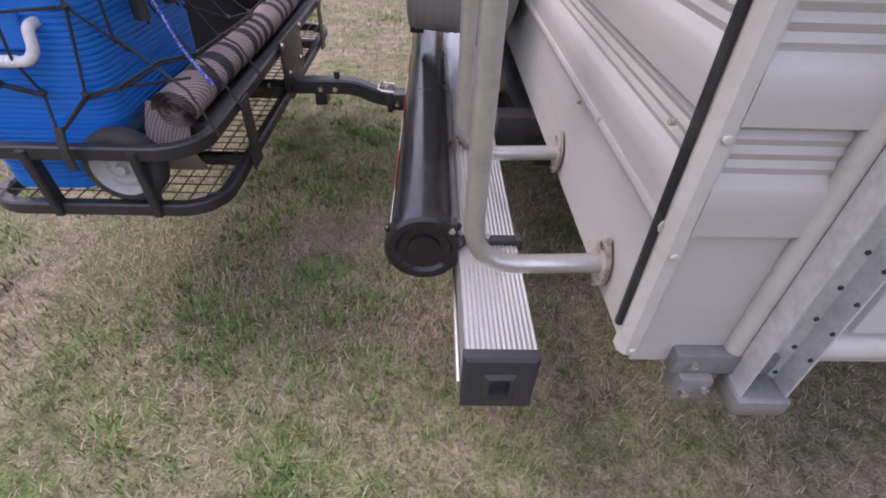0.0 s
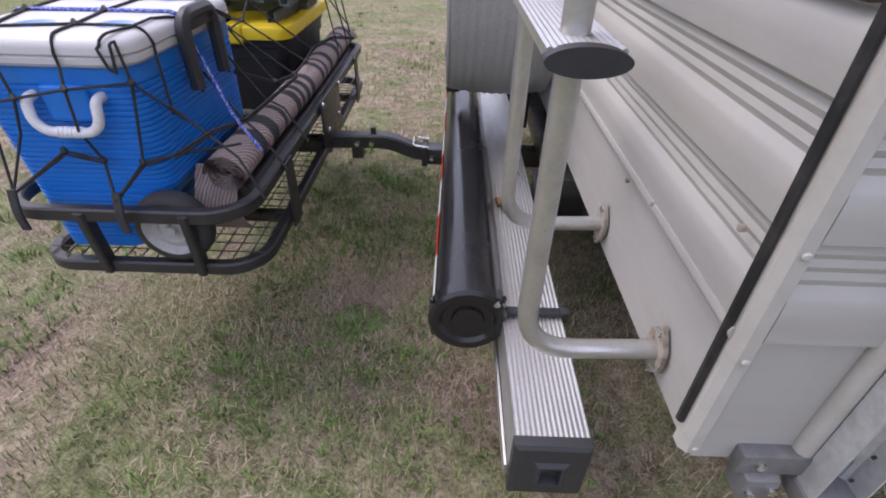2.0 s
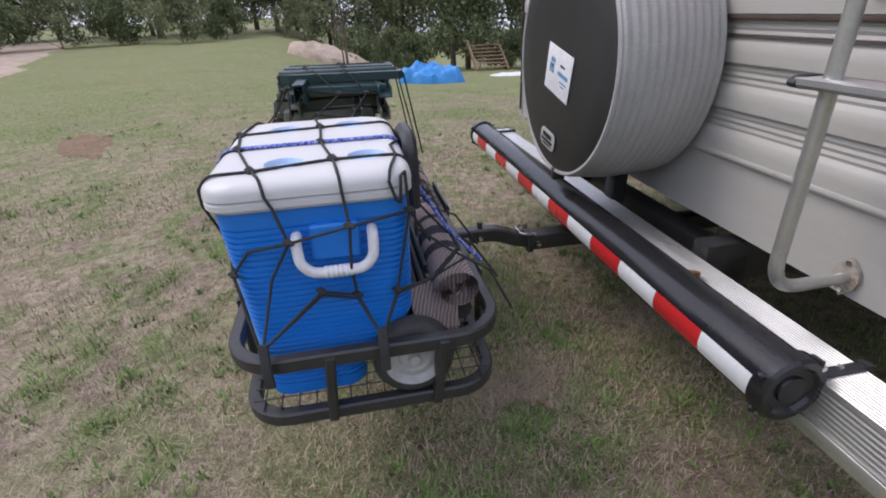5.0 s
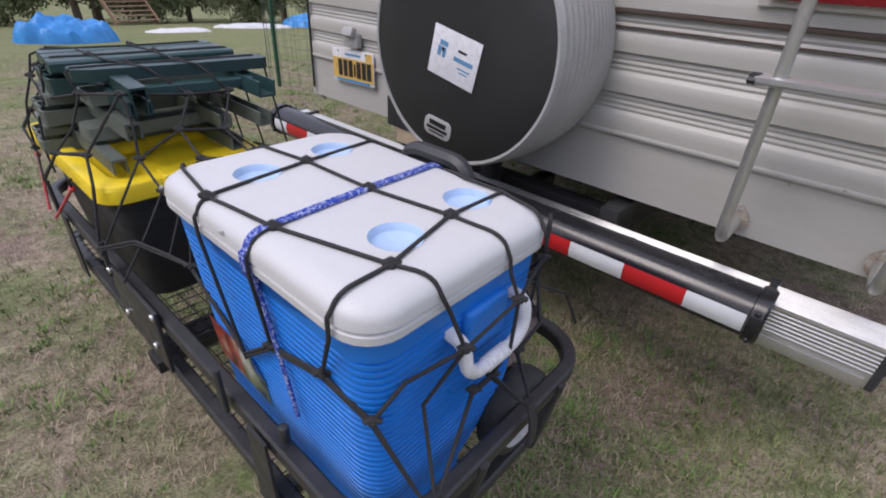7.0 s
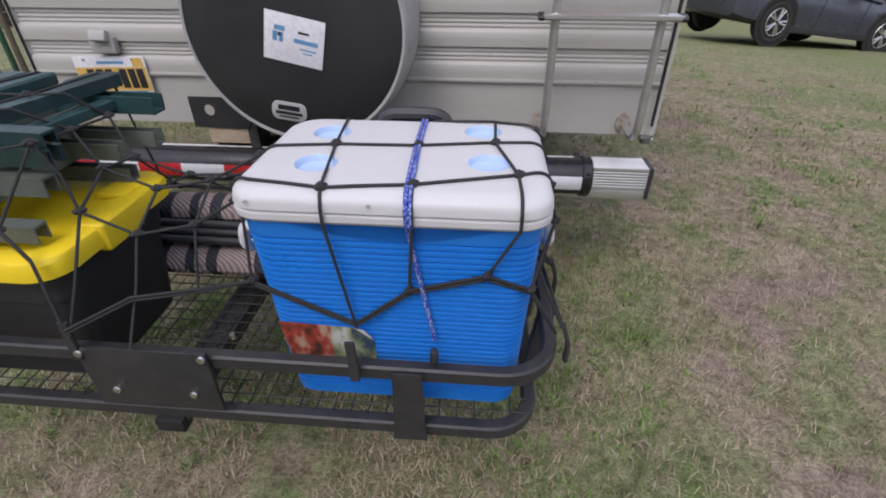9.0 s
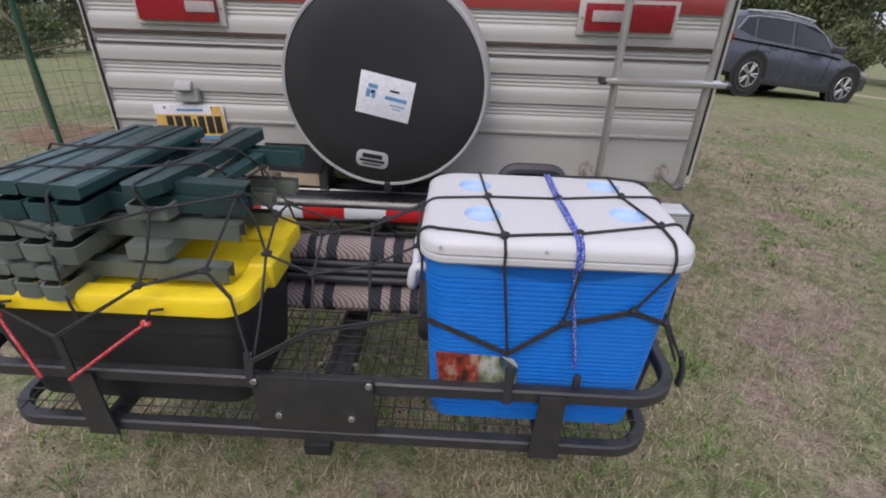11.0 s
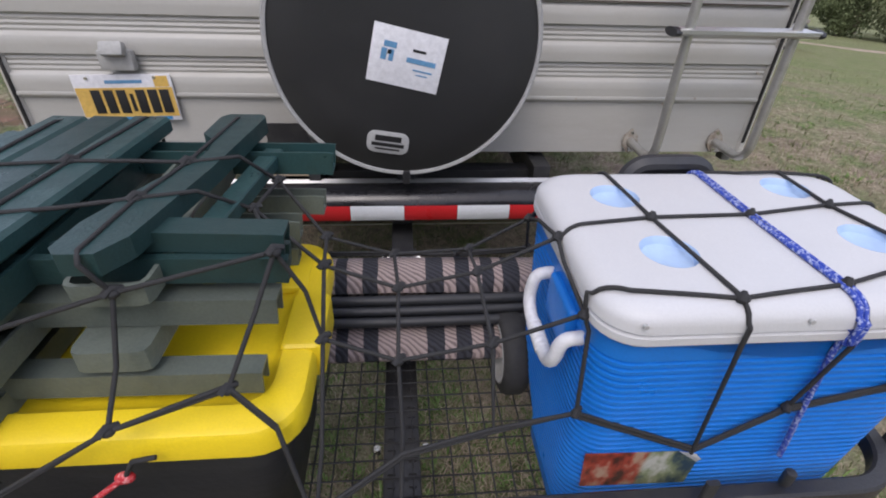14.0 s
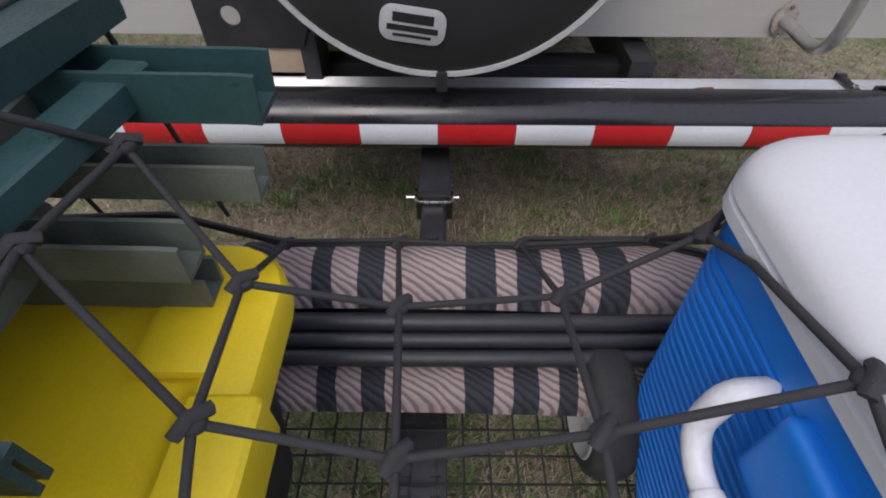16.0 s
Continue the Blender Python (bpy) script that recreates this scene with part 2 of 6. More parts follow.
def course_profile(z0, height=COURSE):
    """Out and up: a proud flat, a sloping ledge, three soft ripples, an undercut."""
    pts = [(0.012, z0), (0.0125, z0 + 0.022), (0.012, z0 + 0.046), (0.008, z0 + 0.052), (0.001, z0 + 0.060)]
    for k in range(1, 13):
        pts.append((0.0016 - 0.0016 * math.cos(2 * math.pi * 3 * k / 12), z0 + 0.060 + 0.044 * k / 12))
    pts += [(0.001, z0 + height - 0.006), (0.010, z0 + height - 0.001)]
    return pts


def wall_strip(profile, along, a, b, face, thick=0.03):
    """A strip of wall with that profile; along 'x' it faces -y, along 'y' it faces face * x."""
    out = bmesh.new()
    rows = []
    zs = [p[1] for p in profile]
    loop = list(profile) + [(-thick, zs[-1]), (-thick, zs[0])]
    for s in (a, b):
        rows.append([out.verts.new((s, -d, z) if along == "x" else (face[0] + face[1] * d, s, z)) for d, z in loop])
    n = len(loop)
    for k in range(n):
        out.faces.new((rows[0][k], rows[0][(k + 1) % n], rows[1][(k + 1) % n], rows[1][k]))
    out.faces.new(rows[0])
    out.faces.new(rows[1][::-1])
    return out


trailer = thing("travel_trailer", (0.06, 2.4, 0.0), "older cream travel trailer with ribbed metal siding and red stripe", "trailer")
lower = [(0.002, WZ0), (0.002, LIP - 0.022), (0.008, LIP - 0.018), (0.0155, LIP - 0.012), (0.017, LIP - 0.006), (0.0145, LIP)]
part("lower_panel", wall_strip(lower, "x", WX0, WX1, None), SIDING, trailer, "scuffed flat cream panel with rolled lip")
z, k = LIP, 0
while z < WTOP - 0.05:
    red = 3.9 < (z - LIP) / COURSE < 5.1
    part("siding_course", wall_strip(course_profile(z), "x", WX0, WX1, None), SIDING_RED if red else SIDING, trailer, "faded red painted course" if red else "")
    z += COURSE
for zc, hgt in ((1.064, 0.010), (1.024, 0.003)):
    part("trim_line", box(WX0 + 0.02, WX1 - 0.03, -0.016, -0.004, zc - hgt / 2, zc + hgt / 2, 0.001), BROWN, trailer, "dark brown pinstripe moulding")
for face, name in (((WX1, 1), "side_wall"), ((WX0, -1), "side_wall")):
    sw = part(name, wall_strip([(0.003, WZ0 - 0.02), (0.003, WZ0 + 0.19), (0.012, WZ0 + 0.193), (0.012, WZ0 + 0.2)], "y", 0.012, 4.9, face), SIDING, trailer)
    z = WZ0 + 0.2
    while z < WTOP - 0.05:
        part("side_course", wall_strip(course_profile(z), "y", 0.012, 4.9, face), SIDING_RED if 3.9 < (z - LIP) / COURSE < 5.1 else SIDING, sw)
        z += COURSE
part("roof", loft([outline_xy(WX0 - 0.01, WX1 + 0.01, -0.02, 4.93, 0.06, WTOP - 0.07), outline_xy(WX0 + 0.05, WX1 - 0.05, 0.05, 4.85, 0.2, WTOP + 0.05)]), TRIM, trailer, "pale crowned roof")
part("front_wall", box(WX0, WX1, 4.9, 4.94, WZ0, WTOP, 0.005), SIDING, trailer)
part("underfloor", box(WX0 + 0.03, WX1 - 0.03, 0.035, 4.9, WZ0 + 0.004, WZ0 + 0.05), BLACK_STEEL, trailer, "dark underbody")
# corner mouldings: pale extrusion, black vinyl insert, screws
for sx, xe in ((1, WX1), (-1, WX0)):
    trim = part("corner_trim", sweep([(xe - sx * 0.002, 0.003, WZ0 + 0.002), (xe - sx * 0.002, 0.003, WTOP)], rect(0.030, 0.030, 0.008)), TRIM, trailer, "pale aluminium corner moulding")
    part("seal_strip", sweep([(xe - sx * 0.008, -0.015, WZ0 + 0.04), (xe - sx * 0.008, -0.017, WTOP)], rect(0.0095, 0.011, 0.003)), SEAL, trim, "cracked black vinyl insert")
    for zs in (0.545, 0.70, 0.835, 0.985, 1.14):
        part("screw", disc((xe + sx * 0.0145, 0.004, zs), (sx, 0, 0), 0.0045, 0.004, 10, 0.0015), TRIM, trim)
# side details near the rear corner
part("side_moulding", sweep([(WX1 + 0.008, 0.136, WZ0 + 0.01), (WX1 + 0.008, 0.136, WTOP - 0.1)], ring(0.012, 12)), TRIM, trailer, "rounded beige vertical moulding")
door = part("compartment_door", box(WX1 - 0.004, WX1 + 0.016, 0.26, 0.85, WZ0 + 0.05, 1.05, 0.004), LID_WHITE, trailer, "textured white baggage door")
part("lock", lathe((WX1 + 0.016, 0.31, 0.64), (1, 0, 0), [(0.024, 0), (0.023, 0.008), (0.016, 0.012), (0.014, 0.009), (0, 0.009)], 20), CHROME, door, "round chrome lock")
part("skirt", sweep([(WX1 - 0.002, 0.21, WZ0 + 0.012), (WX1 - 0.002, 4.9, WZ0 + 0.012)], ring(0.022, 12)), TRIM, trailer, "rolled pale lower edge")
# tail lamps
for x0, x1, z0, z1, clear in ((-0.965, -0.620, 1.092, 1.214, -0.70), (0.70, 1.060, 1.104, 1.224, 0.80)):
    lamp = part("tail_light", box(x0, x1, -0.026, -0.008, z0, z1, 0.004), TRIM, trailer, "pale tail lamp surround")
    part("red_lens", box(x0 + 0.022, x1 - 0.022, -0.045, -0.026, z0 + 0.016, z1 - 0.012, 0.004), LAMP_RED, lamp, "dark red ribbed lens")
    part("reversing_lens", box(clear - 0.055, clear + 0.055, -0.049, -0.045, z0 + 0.048, z0 + 0.085, 0.002), LAMP_CLEAR, lamp, "milky clear lens")
    for xs in (x0 + 0.012, x1 - 0.012):
        part("screw", disc((xs, -0.028, (z0 + z1) / 2), (0, -1, 0), 0.004, 0.004, 8), CHROME, lamp)
# number plate with plain bars, plate lamp
pl = Matrix.Translation((-0.842, -0.022, 0.720)) @ pose(0, 0, 0, 0, -1.5, 0)
plate = part("number_plate", box(-0.147, 0.147, -0.002, 0.002, -0.072, 0.072, 0.0015, m=pl), PLATE_WHITE, trailer, "white and gold number plate")
part("plate_band", box(-0.144, 0.144, -0.0034, -0.002, -0.058, 0.032, m=pl), PLATE_GOLD, plate, "gold lower field")
part("plate_edge", box(-0.12, 0.12, -0.0044, -0.0034, -0.068, -0.058, m=pl), PLATE_BLUE, plate, "blue lower edge")
for i, xb in enumerate((-0.088, -0.05, -0.012, 0.045, 0.082, 0.117)):
    part("plate_bar", box(xb - 0.014, xb + 0.014, -0.0058, -0.0034, -0.046, 0.026, 0.001, m=pl), INK_AND_GAP, plate)
part("plate_bar", box(0.012, 0.022, -0.0058, -0.0034, -0.04, 0.014, m=pl), INK_AND_GAP, plate)
part("plate_bar", box(-0.05, 0.06, -0.0030, -0.002, 0.045, 0.055, m=pl), INK_BLUE, plate)
part("plate_sticker", box(0.095, 0.138, -0.0034, -0.002, 0.034, 0.066, m=pl), PLATE_GOLD, plate)
for xb in (-0.1, 0.1):
    part("screw", disc(pl @ Vector((xb, -0.004, 0.062)), (0, -1, 0), 0.005, 0.004, 8), CHROME, plate)
lampb = bmesh.new()
box(-0.05, 0.05, -0.03, 0.0, -0.03, 0.03, 0.01, bm=lampb, m=Matrix.Translation((-0.832, -0.012, 0.835)))
box(-0.035, 0.035, -0.05, -0.02, -0.012, 0.03, 0.012, bm=lampb, m=Matrix.Translation((-0.827, -0.02, 0.847)) @ pose(0, 0, 0, -25, 0, 0))
part("plate_lamp", lampb, GREY_PLASTIC, trailer, "faded grey plastic plate lamp")
# marks and dents in the panel
for x, zz in ((0.909, 0.712), (1.213, 0.82), (1.02, 0.733), (0.6, 0.728), (0.42, 0.727), (-0.3, 0.729)):
    part("rivet", disc((x, -0.014, zz), (0, -1, 0), 0.004, 0.006, 8), RUST, trailer)
# chassis, axle and wheels
for xc in (-0.42, 0.5):
    part("chassis_rail", box(xc - 0.03, xc + 0.03, -0.085, 4.9, 0.395, 0.512, 0.004), BLACK_STEEL, trailer)
part("cross_member", box(-0.45, 0.53, -0.02, 0.05, 0.40, 0.47, 0.004), BLACK_STEEL, trailer)
part("axle", disc((0.065, 2.6, 0.33), (1, 0, 0), 0.03, 2.0, 12), BLACK_STEEL, trailer)
for xc in (-0.92, 1.05):
    part("wheel", lathe((xc, 2.6, 0.33), (1, 0, 0), [(0, -0.08), (0.18, -0.09), (0.26, -0.1), (0.325, -0.085), (0.33, 0), (0.325, 0.085), (0.26, 0.1), (0.18, 0.09), (0, 0.08)], 32), RUBBER, trailer)

# bracket plate with a hole, and a wooden block, behind the bumper
bp = bmesh.new()
outer = [(-0.505, 0.555), (-0.29, 0.552), (-0.27, 0.60), (-0.30, 0.672), (-0.505, 0.672)]
hole = [(-0.432 + 0.021 * math.cos(a), 0.622 + 0.021 * math.sin(a)) for a in np.linspace(0, 2 * math.pi, 21)[:-1]]
edges = []
for lp in (outer, hole):
    vs = [bp.verts.new((x, -0.115, zz)) for x, zz in lp]
    edges += [bp.edges.new((vs[i], vs[(i + 1) % len(vs)])) for i in range(len(vs))]
bmesh.ops.triangle_fill(bp, use_beauty=True, edges=edges)
ex = bmesh.ops.extrude_face_region(bp, geom=list(bp.faces))
bmesh.ops.translate(bp, vec=(0, 0.006, 0), verts=[v for v in ex["geom"] if isinstance(v, bmesh.types.BMVert)])
part("light_bracket", bp, BLACK_STEEL, trailer, "black steel plate with a round hole", smooth=0)
part("packing_block", box(-0.46, -0.27, -0.108, -0.03, 0.49, 0.552, 0.004), WOOD, trailer, "short bare wooden block")
part("bracket_arm", box(-0.30, -0.26, -0.109, 0.0, 0.44, 0.60, 0.004), BLACK_STEEL, trailer)

# awning arm on the side wall
AY = 0.172
arm = thing("awning_arm", (WX1 + 0.035, AY, 0.46), "galvanised perforated awning arm upright on the trailer side", "awning arm")
part("channel", sweep([(WX1 + 0.032, AY, 0.495), (WX1 + 0.032, AY, 2.25)], [(-0.018, -0.031), (0.012, -0.031), (0.022, -0.022), (0.022, -0.009), (0.018, 0.0), (0.022, 0.009), (0.022, 0.022), (0.012, 0.031), (-0.018, 0.031), (-0.018, 0.028), (0.010, 0.028), (0.018, 0.02), (0.015, 0.0), (0.018, -0.02), (0.010, -0.028), (-0.018, -0.028)], up=(0, 1, 0)), GALV, arm, smooth=25)
z = 0.56
while z < 1.5:
    # flat black discs paint the shade inside the perforations; the channel is uncut
    for oy, oz in ((-0.0155, 0.0), (0.0155, 0.022)):
        part("hole", disc((WX1 + 0.0545, AY + oy, z + oz), (1, 0, 0), 0.0028, 0.002, 10), INK_AND_GAP, arm)
    z += 0.046
ft = part("foot", box(WX1 + 0.006, WX1 + 0.06, AY - 0.036, AY + 0.034, 0.472, 0.502, 0.007), BRACKET, arm, "grey cast foot bracket")
part("foot_plate", box(WX1 - 0.008, WX1 + 0.022, 0.060, AY + 0.02, 0.508, 0.545, 0.005), BRACKET, arm)
part("foot_lug", box(WX1 - 0.004, WX1 + 0.034, 0.07, 0.115, 0.468, 0.512, 0.007), BRACKET, arm)
for yy, zz in ((0.085, 0.528), (0.08, 0.488), (0.104, 0.496)):
    part("bolt", disc((WX1 + 0.026 + (0.01 if zz < 0.51 else -0.004), yy, zz), (1, 0, 0), 0.006, 0.008, 8), CHROME, ft)

# ---- bumper ----
BY0, BY1, BZ0, BZ1, BX0, BX1 = -0.200, -0.095, 0.360, 0.475, -1.15, 1.225
prof = []
for i in range(57):
    prof.append((-BY0 - (BY1 - BY0) * i / 56, BZ1 - (0.0016 if i % 4 in (1, 2) else 0.0)))
prof += [(-BY1, BZ0), (-BY0, BZ0)]
for i in range(1, 40):
    prof.append((-BY0 + (0.0014 if (i // 2) % 2 else 0.0) * (i > 14), BZ0 + (BZ1 - 0.004 - BZ0) * i / 40))
bumper = thing("rear_bumper", (0.05, -0.13, BZ0), "ribbed bare aluminium box bumper with dark plastic end caps", "bumper")
part("beam", sweep([(BX0, 0, 0), (BX1, 0, 0)], prof), ALU, bumper, smooth=25)
for sx, xe in ((1, BX1), (-1, BX0)):
    cap = bmesh.new()
    levels = []
    for ins, dx in ((0.0, -0.001), (0.0, 0.014), (0.006, 0.018), (0.03, 0.021), (0.036, 0.026), (0.04, 0.026), (0.042, 0.012)):
        y0, y1, z0, z1 = BY0 - 0.002 + ins, BY1 + 0.002 - ins, BZ0 - 0.003 + ins, BZ1 + 0.002 - ins
        levels.append([(xe + sx * dx, y, zz) for y, zz in ((y0, z0), (y1, z0), (y1, z1), (y0, z1))])
    loft(levels, cap)
    part("end_cap", cap, BLACK_CAP, bumper, "dark grey plastic cap with square recess", smooth=20)
part("flange_strip", box(BX0 + 0.02, BX1 - 0.01, BY0 - 0.006, BY0 - 0.002, BZ0 - 0.004, BZ0 + 0.026, 0.001), ALU, bumper)

# curled dry leaf lying on the bumper
DRY_LEAF = paint("dry_leaf", (0.30, 0.17, 0.08), (0.16, 0.08, 0.04), 0.8, grain=400, stain=90)
lf_ = bmesh.new()
rows_ = []
for i in range(9):
    u_ = i / 8
    w_ = 0.013 * math.sin(math.pi * min(0.97, u_ + 0.03)) + 0.0012
    rows_.append([lf_.verts.new((0.60 - 0.03 + 0.06 * u_, -0.185 + w_ * v_ + 0.006 * math.sin(3 * u_), BZ1 + 0.0015 + 0.011 * abs(v_) ** 1.5 * (0.4 + u_) + 0.010 * u_ * u_)) for v_ in (-1, -0.5, 0, 0.5, 1)])
for ra, rb_ in zip(rows_, rows_[1:]):
    for k in range(4):
        lf_.faces.new((ra[k], ra[k + 1], rb_[k + 1], rb_[k]))
bmesh.ops.solidify(lf_, geom=list(lf_.faces), thickness=0.0006)
solo("dry_leaf", lf_, DRY_LEAF, "small curled brown dry leaf lying on the bumper", "leaf")

# ---- hose tube on the bumper ----
TX0, TX1, TY, TZ, TR = -1.085, 0.985, -0.262, 0.468, 0.064
hose = thing("hose_carrier_tube", (0, TY, TZ - TR), "glossy black plastic hose tube with red and white tape", "tube")
part("pipe", lathe((0, TY, TZ), (1, 0, 0), [(0, TX0), (TR, TX0), (TR, TX1), (0, TX1)], 40), BLACK_PIPE, hose)
for sx, xe in ((1, TX1), (-1, TX0)):
    c = part("cap", lathe((xe, TY, TZ), (sx, 0, 0), [(TR + 0.003, -0.02), (TR + 0.007, -0.018), (TR + 0.007, 0.008), (TR + 0.001, 0.014), (TR - 0.012, 0.013), (TR - 0.018, 0.006), (0.03, 0.005), (0.028, 0.010), (0, 0.011)], 40), BLACK_PIPE, hose, "black screw cap")
    for a in (35, 150, 215, 330):
        part("lug", ball((xe - sx * 0.004, TY + math.cos(radians(a)) * (TR + 0.009), TZ + math.sin(radians(a)) * (TR + 0.009)), 0.008, sub=1), BLACK_PIPE, c)
SEG = 0.162
for i in range(-7, 6):
    a, b = 0.015 + SEG * i, 0.015 + SEG * (i + 1)
    a, b = max(a, TX0 + 0.03), min(b, TX1 - 0.022)
    tp = bmesh.new()
    rows = []
    for x in (a + 0.0004, b - 0.0004):
        rows.append([tp.verts.new((x, TY - math.cos(radians(t)) * (TR + 0.0012), TZ + math.sin(radians(t)) * (TR + 0.0012))) for t in range(-24, 23, 5)])
    for k in range(len(rows[0]) - 1):
        tp.faces.new((rows[0][k], rows[0][k + 1], rows[1][k + 1], rows[1][k]))
    part("tape_patch", tp, TAPE_RED if i % 2 == 0 else TAPE_WHITE, hose, "red reflective tape" if i % 2 == 0 else "silver-white reflective tape")
for xc in (0.978, -1.06):
    cl = bmesh.new()
    box(xc - 0.009, xc + 0.009, BY0 - 0.03, BY1 + 0.006, BZ1 + 0.001, BZ1 + 0.009, 0.002, bm=cl)
    box(xc - 0.011, xc + 0.011, BY1 - 0.002, BY1 + 0.012, BZ1 - 0.012, BZ1 + 0.012, 0.002, bm=cl)
    box(xc - 0.013, xc + 0.013, BY0 - 0.022, BY0 - 0.004, BZ1 - 0.03, BZ1 + 0.046, 0.004, bm=cl)
    st = part("clamp", cl, BLACK_CAP, hose, "black clamp over the bumper")
    part("bolt", disc((xc, BY0 + 0.052, BZ1 + 0.011), (0, 0, 1), 0.006, 0.006, 6), CHROME, st)
    part("bolt", disc((xc + 0.016, BY0 - 0.013, BZ1 + 0.036), (1, 0, 0), 0.006, 0.01, 6), CHROME, st)

# ---- spare wheel in its cover ----
CX, CZ, CR, CY = 0.023, 0.942, 0.350, 0.016
spare = thing("spare_wheel_cover", (CX, -0.2, CZ - CR), "round black vinyl spare wheel cover with pale ribbed band", "spare wheel")
band = [(0.24, 0.03), (0.31, 0.035)]
for i in range(45):
    s = i / 44
    band.append((CR + 0.003 + 0.010 * math.sin(math.pi * s) + (0.0022 if i % 4 < 2 else 0.0), 0.05 + 0.265 * s))
band += [(CR + 0.004, 0.322), (CR - 0.004, 0.331)]
part("side_band", lathe((CX, CY, CZ), (0, -1, 0), band, 72), BAND, spare, "pale grey pleated vinyl band", smooth=25)
part("piping", lathe((CX, CY, CZ), (0, -1, 0), [(CR - 0.005, 0.326), (CR + 0.001, 0.332), (CR - 0.003, 0.338), (CR - 0.011, 0.337), (CR - 0.012, 0.33)], 72), BAND, spare, "grey piped seam")
part("front_panel", lathe((CX, CY, CZ), (0, -1, 0), [(CR - 0.008, 0.331), (CR - 0.02, 0.336), (0.25, 0.338), (0.15, 0.3395), (0.05, 0.340), (0, 0.340)], 72), VINYL, spare, "black grained vinyl front")
part("strap_tab", box(CX - 0.011, CX + 0.011, -0.324, -0.28, CZ - CR - 0.028, CZ - CR + 0.012, 0.003), BLACK_STEEL, spare)
part("mounting_arm", box(CX - 0.05, CX + 0.05, -0.06, 0.0, CZ - 0.1, CZ + 0.1, 0.004), BLACK_STEEL, spare)
part("mounting_post", box(CX - 0.03, CX + 0.03, -0.10, -0.05, BZ1 - 0.02, CZ - 0.2, 0.004), BLACK_STEEL, spare)
# badge: plain light plaque with dark shapes
bm_ = Matrix.Translation((-0.028, -0.3255, 0.693)) @ pose(0, 0, 0, 0, 8, 0)
badge = bmesh.new()
loft([[Vector(bm_ @ Vector((x, -d, zz))) for x, zz, _ in outline_xy(-0.058 + i, 0.058 - i, -0.031 + i, 0.031 - i, 0.022, 0)] for d, i in ((0, 0), (0.002, 0.0), (0.003, 0.002))], badge)
bd = part("badge", badge, BAND, spare, "pale grey rounded badge with dark bars")
for x0, x1, z0, z1 in ((-0.036, 0.036, 0.004, 0.02), (-0.045, 0.045, -0.011, -0.001), (-0.034, 0.034, -0.021, -0.016)):
    part("badge_bar", box(x0, x1, -0.0042, -0.0032, z0, z1, m=bm_), INK_AND_GAP, bd)
cm = Matrix.Translation((0.026, -0.327, 0.914)) @ pose(0, 0, 0, 0, 12, 0)
card = part("card", box(-0.093, 0.093, -0.001, 0.001, -0.07, 0.07, 0.0004, m=cm), PAPER, spare, "white card stuck on at a tilt")
for x0, x1, z0, z1, mt in ((-0.062, -0.03, 0.02, 0.034, INK_BLUE), (-0.066, -0.052, -0.012, 0.016, INK_BLUE), (-0.046, -0.034, -0.012, 0.016, INK_BLUE), (-0.05, -0.04, 0.004, 0.014, INK_AND_GAP), (0.0, 0.075, -0.006, 0.006, INK_BLUE), (0.012, 0.045, 0.022, 0.028, INK_AND_GAP), (0.02, 0.07, -0.024, -0.02, INK_BLUE), (0.03, 0.06, -0.034, -0.031, INK_BLUE)):
    part("card_mark", box(x0, x1, -0.0022, -0.0012, z0, z1, m=cm), mt, card)

# ---- ladder ----
LY, LZ, LR = -0.194, 0.974, 0.0138
ladder = thing("rear_ladder", (0.99, 0.0, 0.57), "bent aluminium tube ladder with ribbed step on trailer wall", "ladder")
for xf, xt in ((0.83, 0.815), (1.150, 1.152)):
    rail = part("rail", tube(rounded([(xf, -0.004, 0.578), (xf, LY, 0.572), (xt, LY, 2.3)], 0.075, 8), LR, 16), ALU_TUBE, ladder)
    fl = part("flange", sweep([(xf, -0.013, 0.578), (xf, -0.006, 0.578)], [(0, -0.045), (0.024, -0.02), (0.028, 0), (0.024, 0.02), (0, 0.045), (-0.024, 0.02), (-0.028, 0), (-0.024, -0.02)]), RUST, ladder, "rust-stained wall flange")
    for zz in (0.61, 0.546):
        part("screw", disc((xf, -0.014, zz), (0, -1, 0), 0.006, 0.005, 8), CHROME, fl)
stp = []
for i in range(25):
    stp.append((0.033 - 0.066 * i / 24, 0.006 + (0.0015 if i % 2 else 0)))
stp += [(-0.033, -0.004), (-0.027, -0.010), (0.027, -0.010), (0.033, -0.004)]
for zs in (LZ, 1.30, 1.62):
    step = part("step", sweep([(0.785, LY, zs), (1.205, LY, zs)], stp), ALU, ladder, smooth=25)
    for xe, sx in ((0.785, -1), (1.205, 1)):
        part("end_cap", sweep([(xe - sx * 0.004, LY, zs - 0.002), (xe + sx * 0.006, LY, zs - 0.002), (xe + sx * 0.012, LY, zs - 0.002)], ring(0.036, 24, 0.0125)), BLACK_CAP, step, "black oval end cap")

